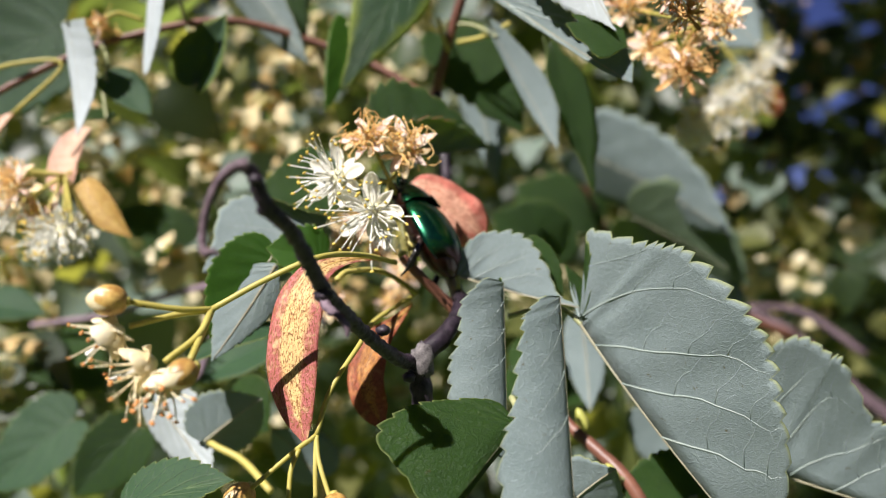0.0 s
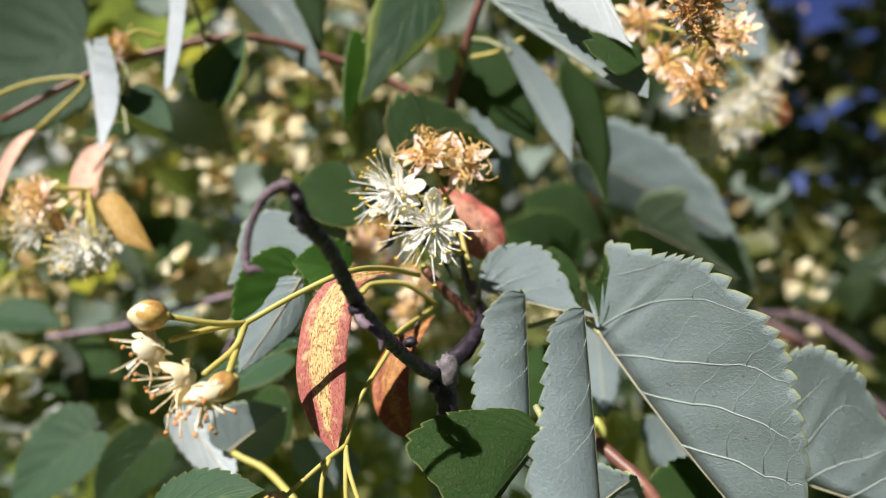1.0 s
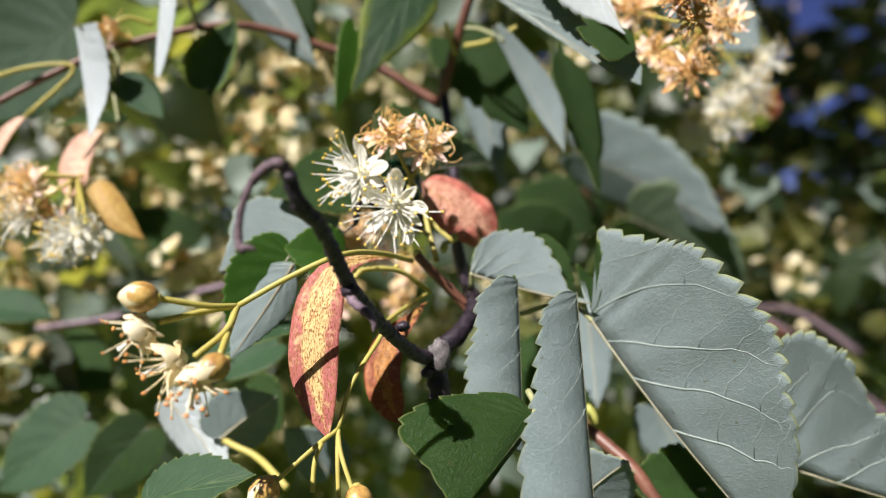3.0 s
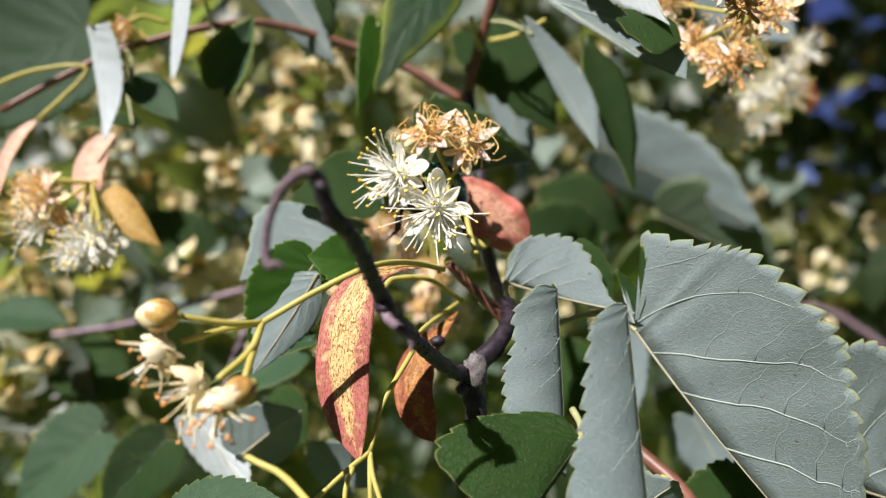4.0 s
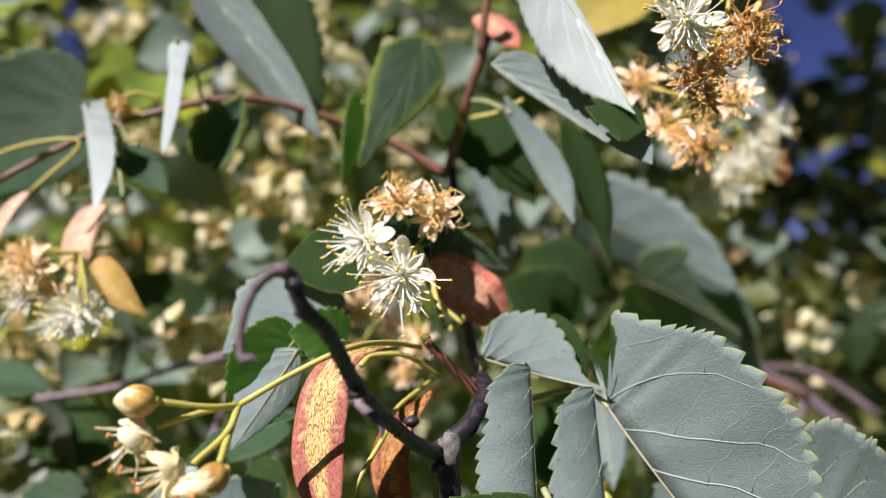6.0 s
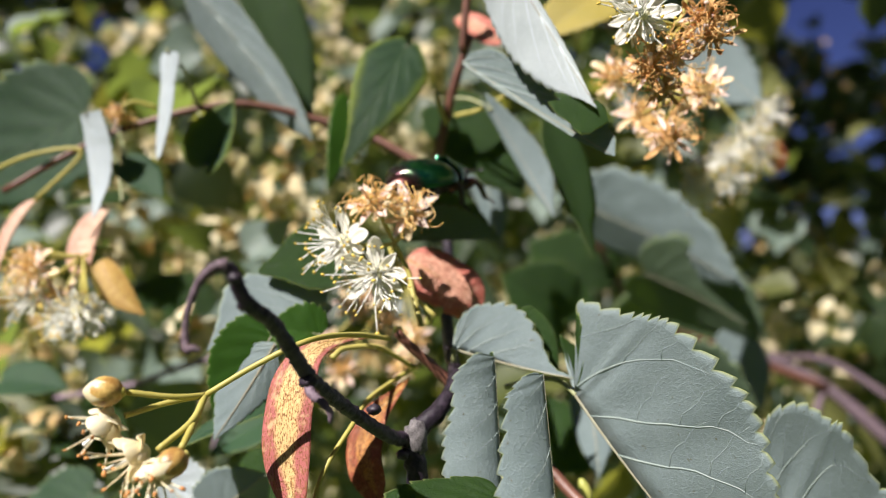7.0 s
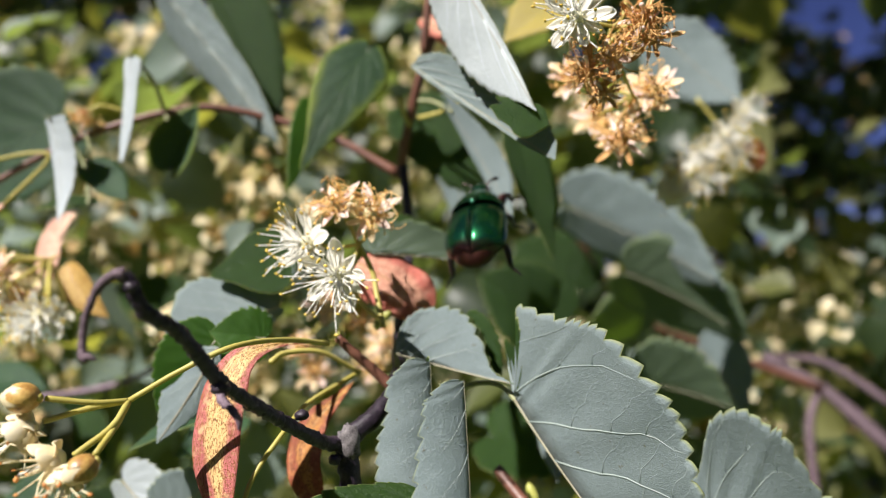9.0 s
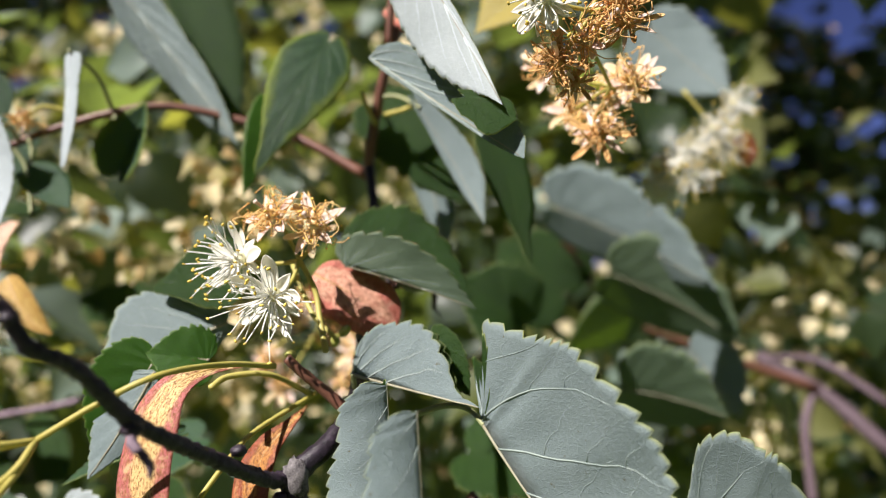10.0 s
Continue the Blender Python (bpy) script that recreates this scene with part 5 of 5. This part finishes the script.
def leaf_mass(name, p, size, rng, mats, label, category="foliage", face=(0, -0.6, 0.6), loose=0.7, fine=False):
    n = len(p)
    U, W, F = (LEAF_U, LEAF_V, LEAF_F) if fine else (FEW_U, FEW_V, FEW_F)
    nor = np.array(face) + rng.normal(size=(n, 3)) * loose
    nor /= np.linalg.norm(nor, axis=1)[:, None]
    way = rng.normal(size=(n, 3)) + (0, 0, -0.8)
    way -= nor * np.sum(way * nor, 1)[:, None]
    way /= np.linalg.norm(way, axis=1)[:, None]
    side = np.cross(nor, way)
    lift = (0.35 * np.abs(W) + 0.25 * W ** 2 * np.sin(U * 9))[None] - 0.25 * U[None] ** 2 * rng.uniform(0, 1.5, n)[:, None]
    v = p[:, None] + size[:, None, None] * (U[None, :, None] * way[:, None] + W[None, :, None] * side[:, None] + lift[..., None] * nor[:, None])
    f = [tuple(i + len(U) * k for i in q) for k in range(n) for q in F]
    index = np.repeat(rng.integers(0, len(mats), n), len(F))
    me = bpy.data.meshes.new(name)
    me.from_pydata(((v.reshape(-1, 3) + HOME) / 1000).tolist(), [], f)
    for m in mats:
        me.materials.append(m)
    me.polygons.foreach_set("material_index", index.astype(np.int32))
    me.polygons.foreach_set("use_smooth", np.ones(len(f), bool))
    return tagged(new(name, me), label, category, kind="stuff")


def massed(c1, c2, rough, thru, thru_mix, gloss=0.4):
    def build(node):
        rnd = node("ShaderNodeNewGeometry").outputs["Random Per Island"]
        pos = node("ShaderNodeTexCoord").outputs["Object"]
        a = node("ShaderNodeTexNoise", {"Vector": pos, "Scale": 60.0, "Detail": 3.0}).outputs[0]
        col = ramp(node, maths(node, "ADD", maths(node, "MULTIPLY", rnd, 0.7), maths(node, "MULTIPLY", a, 0.3)), (0.15, c1), (0.85, c2))
        skin = node("ShaderNodeBsdfPrincipled", {"Base Color": col, "Roughness": rough, "Specular IOR Level": gloss}).outputs[0]
        passed = node("ShaderNodeBsdfTranslucent", {0: rgb(*thru)}).outputs[0]
        return node("ShaderNodeMixShader", {0: thru_mix, 1: skin, 2: passed}).outputs[0]
    return build


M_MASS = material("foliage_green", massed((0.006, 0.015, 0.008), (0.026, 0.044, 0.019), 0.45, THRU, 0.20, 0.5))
M_MASSG = material("foliage_grey", massed((0.09, 0.125, 0.105), (0.17, 0.215, 0.19), 0.55, THRU, 0.25))
M_MASSY = material("foliage_yellow_green", massed((0.055, 0.068, 0.02), (0.15, 0.15, 0.055), 0.55, (0.6, 0.6, 0.08), 0.35))
M_BLOOM = material("blossom_cream", massed((0.64, 0.52, 0.30), (0.82, 0.74, 0.52), 0.6, (0.85, 0.75, 0.4), 0.3))
M_DRY = material("blossom_dry", massed((0.36, 0.24, 0.09), (0.58, 0.42, 0.20), 0.6, (0.7, 0.4, 0.12), 0.3))


def window(u, v, d, rng):
    """Keeps the distance open towards the sky high on one side."""
    return ~((u > 0.72) & (v > 0.05) & (d < 1500)) | (rng.uniform(size=len(u)) < 0.06)


p, s, g = scatter(260, 250, 460, (24, 42), 101, lambda u, v, d, r: ((u < 0.05) | (v < -0.22) & (u < 0.5)) & (np.abs(u + 0.1) > 0.22 + r.uniform(size=len(u)) * 0.2) & window(u, v, d, r))
leaf_mass("foliage", p, s, g, (M_MASS, M_MASSG, M_MASSG, M_MASSY), "mixed green lime leaves close behind", fine=True)
p, s, g = scatter(1500, 460, 1000, (24, 42), 102, window)
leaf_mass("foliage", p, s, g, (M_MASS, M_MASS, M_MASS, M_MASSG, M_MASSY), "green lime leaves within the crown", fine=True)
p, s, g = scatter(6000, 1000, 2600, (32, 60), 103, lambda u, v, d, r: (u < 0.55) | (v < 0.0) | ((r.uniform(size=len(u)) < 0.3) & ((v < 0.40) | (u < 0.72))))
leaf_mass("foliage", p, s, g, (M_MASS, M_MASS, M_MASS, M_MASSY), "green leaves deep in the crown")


def open_sky(u, v, d, rng):
    """A far wood with holes to the sky, wider and more of them up high on one side."""
    hole = np.sin(u * 23 + 1.3) + np.sin(v * 31 + u * 9) + np.sin(u * 41 - v * 27 + 2.0) + 0.8 * np.sin(v * 53 + u * 37)
    need = np.where((u > 0.62) & (v > 0.02), 1.45, np.where((v > 0.40), 1.7, 9.0))
    need = np.where((v > 0.46) & (u > 0.72) | (v > 0.405) & (u > 0.80), -1.4, need)
    return hole < need


p, s, g = scatter(20000, 3000, 5200, (70, 130), 104, open_sky, (-0.75, 0.75))
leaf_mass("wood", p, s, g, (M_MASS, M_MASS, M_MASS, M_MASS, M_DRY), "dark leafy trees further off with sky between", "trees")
# Unseen leaves added overhead, only where they shade the foliage behind.
rng = np.random.default_rng(9)
p = rng.uniform((-500, 100, 550), (5200, 4300, 3000), (21000, 3))
p = p[(p[:, 0] > -150 - 0.12 * p[:, 1]) & (p[:, 2] > 430 + 0.55 * p[:, 1])]
p = np.concatenate((p, rng.uniform((-3400, 1300, 1250), (-100, 4300, 3000), (9000, 3))))
p = p[p[:, 2] > 430 + 0.55 * p[:, 1]]
leaf_mass("crown", p, rng.uniform(90, 150, len(p)), rng, (M_MASS,), "unseen leaf mass overhead, added to shade the background", "tree")

# Unseen ring of leaves, added to hold back skylight and deepen the darks.
turn = rng.uniform(0, 2 * math.pi, 9000)
turn = turn[np.sin(turn) < 0.55]
reach = rng.uniform(5500, 8500, len(turn))
p = np.stack((reach * np.cos(turn), reach * np.sin(turn), rng.uniform(-1500, 3600, len(turn)) - 300 * np.sin(turn * 7)), 1)
leaf_mass("wood", p, rng.uniform(220, 420, len(p)), rng, (M_MASS, M_MASS, M_MASSY), "unseen ring of leaves, added to cut the skylight", "trees")


def blossom(name, count, near, far, seed, keep, mats, label, spread=7.0, petals=16, size=(5, 9)):
    c, s, r = scatter(count, near, far, (1, 1), seed, keep)
    q = np.repeat(c, petals, 0) + r.normal(size=(len(c) * petals, 3)) * spread
    return leaf_mass(name, q, r.uniform(*size, len(q)), r, mats, label, "flowers", (0, -0.6, 0.3), 0.9)


blossom("blossom", 150, 240, 480, 111, lambda u, v, d, r: (u < -0.12) & (v < 0.42) & (v > -0.34), (M_BLOOM, M_BLOOM, M_BLOOM, M_DRY, M_MASSY), "pale lime blossom among the leaves", 5.0, 20, (6, 11))
blossom("blossom", 330, 480, 1000, 112, lambda u, v, d, r: ((u < 0.35) | (v < -0.02)) & ((v > -0.3) | (r.uniform(size=len(u)) < 0.4)), (M_BLOOM, M_BLOOM, M_BLOOM, M_MASSY), "pale lime blossom deeper in the crown", 8.5, 24, (8, 13))
blossom("blossom", 420, 700, 1800, 113, lambda u, v, d, r: (u > 0.2) & (v < 0.05), (M_BLOOM, M_DRY, M_DRY, M_MASSY), "yellow-brown blossom dots on the trees behind", 9.0, 18, (9, 16))


# ---- the beetle ----
def dome(y0, y1, girth, height, h=0, steep=95, rows=14, cols=10, thick=0.25):
    """A curved plate over the back; h: -1 or 1 for one wing case, 0 for both sides at once."""
    angles = np.radians(np.linspace(0, steep, cols + 1)) * h if h else np.radians(np.linspace(-steep, steep, 2 * cols + 1))
    t = np.linspace(0, 1, rows + 1)
    w, z = np.array([girth(x) for x in t]), np.array([height(x) for x in t])
    y = y0 + (y1 - y0) * t
    P = np.stack((w[:, None] * np.sin(angles)[None], np.broadcast_to(y[:, None], (rows + 1, len(angles))), z[:, None] * np.cos(angles)[None]), 2)
    Q = P * (0.93, 1, 0.93)
    n, c = P.shape[0] * P.shape[1], len(angles)
    i, k = np.meshgrid(np.arange(rows), np.arange(c - 1), indexing="ij")
    a = (i * c + k).ravel()
    q = np.stack((a, a + 1, a + c + 1, a + c), 1)
    if h < 0:
        q = q[:, ::-1]
    rim = [(e, e + c, e + c + n, e + n) for e in range(0, rows * c, c)] + [(e, e + n, e + c + n, e + c) for e in range(c - 1, rows * c + c - 1, c)]
    return np.concatenate((P.reshape(-1, 3), Q.reshape(-1, 3))), [tuple(f) for f in q] + [tuple(f) for f in q[:, ::-1] + n] + rim


beetle = thing("rose_chafer", (0, 0, 0), "metallic green rose chafer beetle climbing among lime flowers", "beetle")
case_w = lambda t: 5.3 * (max(0.0, 1 - abs(2 * t - 1.15) ** 3.2) ** 0.42 if t > 0.02 else 0.05) + 0.15
case_h = lambda t: 3.6 * max(0.0, 1 - abs(2 * t - 1.05) ** 2.6) ** 0.5 + 0.25
for h in (-1, 1):
    v, f = dome(-8.6, 4.2, case_w, case_h, h)
    part("wing_case", (v + (0.06 * h, 0, 0), f), [M_SHELL], beetle)
part("pronotum", dome(3.6, 8.6, lambda t: 4.9 * (1 - 0.62 * t ** 1.6), lambda t: 3.4 * (1 - 0.55 * t ** 1.8)), [M_SHELL], beetle)
part("scutellum", ([(-1.1, 4.3, 3.62), (1.1, 4.3, 3.62), (0, 2.0, 3.86), (-1.1, 4.3, 3.3), (1.1, 4.3, 3.3), (0, 2.0, 3.4)], [(0, 2, 1), (3, 4, 5), (0, 1, 4, 3), (1, 2, 5, 4), (2, 0, 3, 5)]), [M_SHELL], beetle)
part("abdomen", blob((0, -1.6, -0.1), (4.9, 7.6, 2.9), None, 12, 18), [M_BELLY], beetle, "copper-red underside")
part("thorax", blob((0, 5.2, -0.3), (4.3, 3.6, 2.6), None, 10, 16), [M_BELLY], beetle)
part("head", blob((0, 9.2, 0.3), (1.9, 1.9, 1.1), None, 8, 12), [M_SHELL], beetle)
for h in (-1, 1):
    part("eye", blob((1.6 * h, 9.0, 0.6), (0.5, 0.6, 0.5), None, 6, 8), [M_LIMB], beetle)
    part("antenna", join(tube([(1.2 * h, 10.2, 0.4), (2.0 * h, 11.2, 0.7), (2.6 * h, 11.6, 0.6)], (0.2, 0.16), 6, 4), blob((2.9 * h, 11.7, 0.6), (0.7, 0.35, 0.35), None, 5, 8)), [M_LIMB], beetle)
    for y, ahead, reach in ((6.4, 3.4, 3.9), (2.6, 0.6, 4.4), (-1.6, -3.8, 4.2)):
        knee = np.array(((reach + 0.4) * h, y + ahead * 0.5, -0.6))
        foot = np.array(((reach + 0.9) * h, y + ahead * 1.25, -4.2))
        toe = foot + (1.6 * h, ahead * 0.35, -1.2)
        leg = part("leg", tube([(3.0 * h, y, -1.8), knee * 0.6 + np.array((3.0 * h, y, -1.8)) * 0.4, knee], (0.85, 1.0, 0.6), 8, 4), [M_BELLY], beetle)
        part("shin", tube([knee, (knee + foot) / 2 + (0.2 * h, 0, 0.2), foot], (0.45, 0.6, 0.5), 7, 4, 0.08, 3), [M_LIMB], leg)
        part("foot", tube([foot, (foot + toe) / 2 + (0, 0, 0.2), toe], (0.3, 0.22, 0.12), 6, 4), [M_LIMB], leg)
beetle.scale = (1.32, 1.32, 1.32)


def set_down(place, ahead, back):
    """The pose of a body at a place in millimetres: the way it heads and the way its back faces."""
    y = unit(ahead)
    z = unit(np.array(back, float) - y * (np.array(back, float) @ y))
    x = np.cross(y, z)
    m = Matrix(((x[0], y[0], z[0], 0), (x[1], y[1], z[1], 0), (x[2], y[2], z[2], 0), (0, 0, 0, 1)))
    m.translation = Vector((np.array(place, float) + HOME) / 1000)
    return m


def motions():
    # the flower head nods in the wind and under the beetle's weight
    rest = np.array(B)
    nods = [(0, (-12.76, 127.00, 8.76)), (0.5, (-11.80, 127.00, 8.48)), (1, (-5.44, 127.00, 8.38)), (1.5, (-11.90, 127.00, 9.55)), (2, (-11.85, 127.00, 8.35)), (2.5, (-11.77, 127.00, 8.83)), (4, (-9.23, 127.00, 9.97)), (4.5, (-7.87, 127.00, 6.20)), (5, (-6.83, 127.00, 9.42)), (5.5, (-11.40, 127.00, 12.86)), (7, (-10.47, 127.00, 11.65)), (7.5, (-7.31, 127.00, 13.18)), (8, (-5.08, 127.00, 15.65)), (8.5, (-6.73, 127.00, 14.87)), (9, (-6.24, 127.00, 11.99)), (9.5, (-6.85, 127.00, 11.41)), (10, (-8.59, 127.00, 11.05))]
    walk(centre, [(t, Matrix.Translation(Vector((np.array(q) - rest + BASES["flower_cluster"] + HOME) / 1000))) for t, q in nods])
    # the beetle's way: hidden behind the flowers, over the top, down the leaf and round behind it
    way = [
        (0.0, (-3.2, 138.0, 4.9), (-0.42, 0.45, 0.78), (0.85, -0.12, 0.45)),
        (0.5, (-3.3, 139.0, 6.2), (-0.4, 0.4, 0.75), (0.85, -0.12, 0.45)),
        (1.0, (-8.2, 142.0, 11.3), (-0.2, 0.8, 0.5), (0.5, -0.3, 0.8)),
        (2.0, (-13.0, 144.0, 16.5), (0.0, 0.9, 0.4), (0.2, -0.3, 0.9)),
        (2.5, (-14.2, 144.0, 14.8), (0.0, 0.9, 0.4), (0.1, -0.3, 0.9)),
        (4.0, (-10.6, 144.0, 14.3), (0.0, 0.9, 0.4), (0.1, -0.3, 0.9)),
        (4.5, (-9.6, 144.0, 14.0), (0.0, 0.9, 0.4), (0.1, -0.3, 0.9)),
        (5.5, (-13.0, 144.0, 21.7), (0.1, 0.9, 0.4), (0.0, -0.4, 0.9)),
        (6.4, (-6.5, 148.0, 24.0), (0.6, 0.6, 0.5), (-0.1, -0.5, 0.85)),
        (7.0, (-1.6, 151.0, 33.5), (0.6, 0.75, 0.2), (-0.2, -0.62, 0.75)),
        (7.6, (-0.6, 152.0, 36.7), (0.6, 0.75, 0.2), (-0.2, -0.6, 0.75)),
        (7.8, (6.3, 150.0, 28.3), (0.65, 0.55, 0.45), (-0.62, -0.1, 0.78)),
        (8.0, (14.2, 149.0, 17.2), (0.80, 0.22, 0.50), (-0.42, 0.62, 0.55)),
        (8.5, (15.9, 149.0, 18.6), (0.38, 0.2, 0.85), (-0.72, 0.58, 0.2)),
        (8.8, (20.3, 149.0, 18.0), (0.25, 0.4, 0.85), (-0.9, -0.15, 0.4)),
        (9.0, (20.7, 150.0, 21.4), (0.08, 0.66, 0.74), (-0.22, -0.72, 0.64)),
        (9.2, (19.9, 152.0, 22.4), (0.0, 0.6, 0.75), (-0.25, -0.75, 0.6)),
        (9.4, (22.2, 156.0, 24.2), (-0.1, 0.95, 0.2), (0.05, -0.2, 0.95)),
        (9.6, (19.7, 159.0, 23.6), (-0.2, 0.95, 0.0), (0.05, 0.0, 1.0)),
        (9.8, (18.0, 166.0, 24.6), (-0.2, 0.9, -0.2), (0.05, 0.2, 1.0)),
        (10.0, (12.7, 172.0, 16.6), (-0.3, 0.8, -0.4), (0.0, 0.4, 0.9)),
    ]
    walk(beetle, [(t, set_down(p, a, b)) for t, p, a, b in way])
    # the leaf stands up behind the flowers, is drawn down by the beetle and springs half back
    lean = [
        (0.0, (-10.5, 152.0, 21.0), (0.75, 0.6, 0.15), (-0.3, -0.95, 0.1)),
        (1.0, (-10.7, 152.0, 21.7), (0.75, 0.6, 0.15), (-0.3, -0.95, 0.1)),
        (2.5, (-11.5, 152.0, 18.5), (0.72, 0.65, 0.12), (-0.3, -0.9, 0.2)),
        (4.5, (-8.0, 152.0, 18.0), (0.75, 0.6, 0.1), (-0.3, -0.95, 0.1)),
        (5.0, (-8.2, 152.0, 18.9), (0.8, 0.55, -0.05), (-0.3, -0.95, 0.15)),
        (5.5, (-13.1, 152.0, 14.6), (0.8, 0.5, -0.1), (-0.1, -0.7, 0.65)),
        (7.0, (-7.9, 152.0, 19.5), (0.75, 0.6, 0.0), (-0.3, -0.95, 0.15)),
        (7.6, (-9.0, 152.0, 19.5), (0.75, 0.6, 0.0), (-0.1, -0.6, 0.75)),
        (8.2, (-2.0, 152.0, 18.5), (0.85, 0.5, 0.0), (0.0, -0.4, 0.9)),
        (8.6, (-2.6, 152.0, 19.3), (0.85, 0.5, 0.0), (0.0, -0.4, 0.9)),
        (9.0, (-3.5, 151.0, 17.1), (0.88, 0.4, -0.15), (0.0, -0.6, 0.75)),
        (9.5, (1.9, 150.0, 13.4), (0.90, 0.25, -0.32), (0.0, -0.75, 0.65)),
        (10.0, (-0.0, 149.0, 16.2), (0.90, 0.15, -0.38), (0.05, -0.78, 0.62)),
    ]
    walk(perch, [(t, set_down(p, a, b)) for t, p, a, b in lean])


motions()
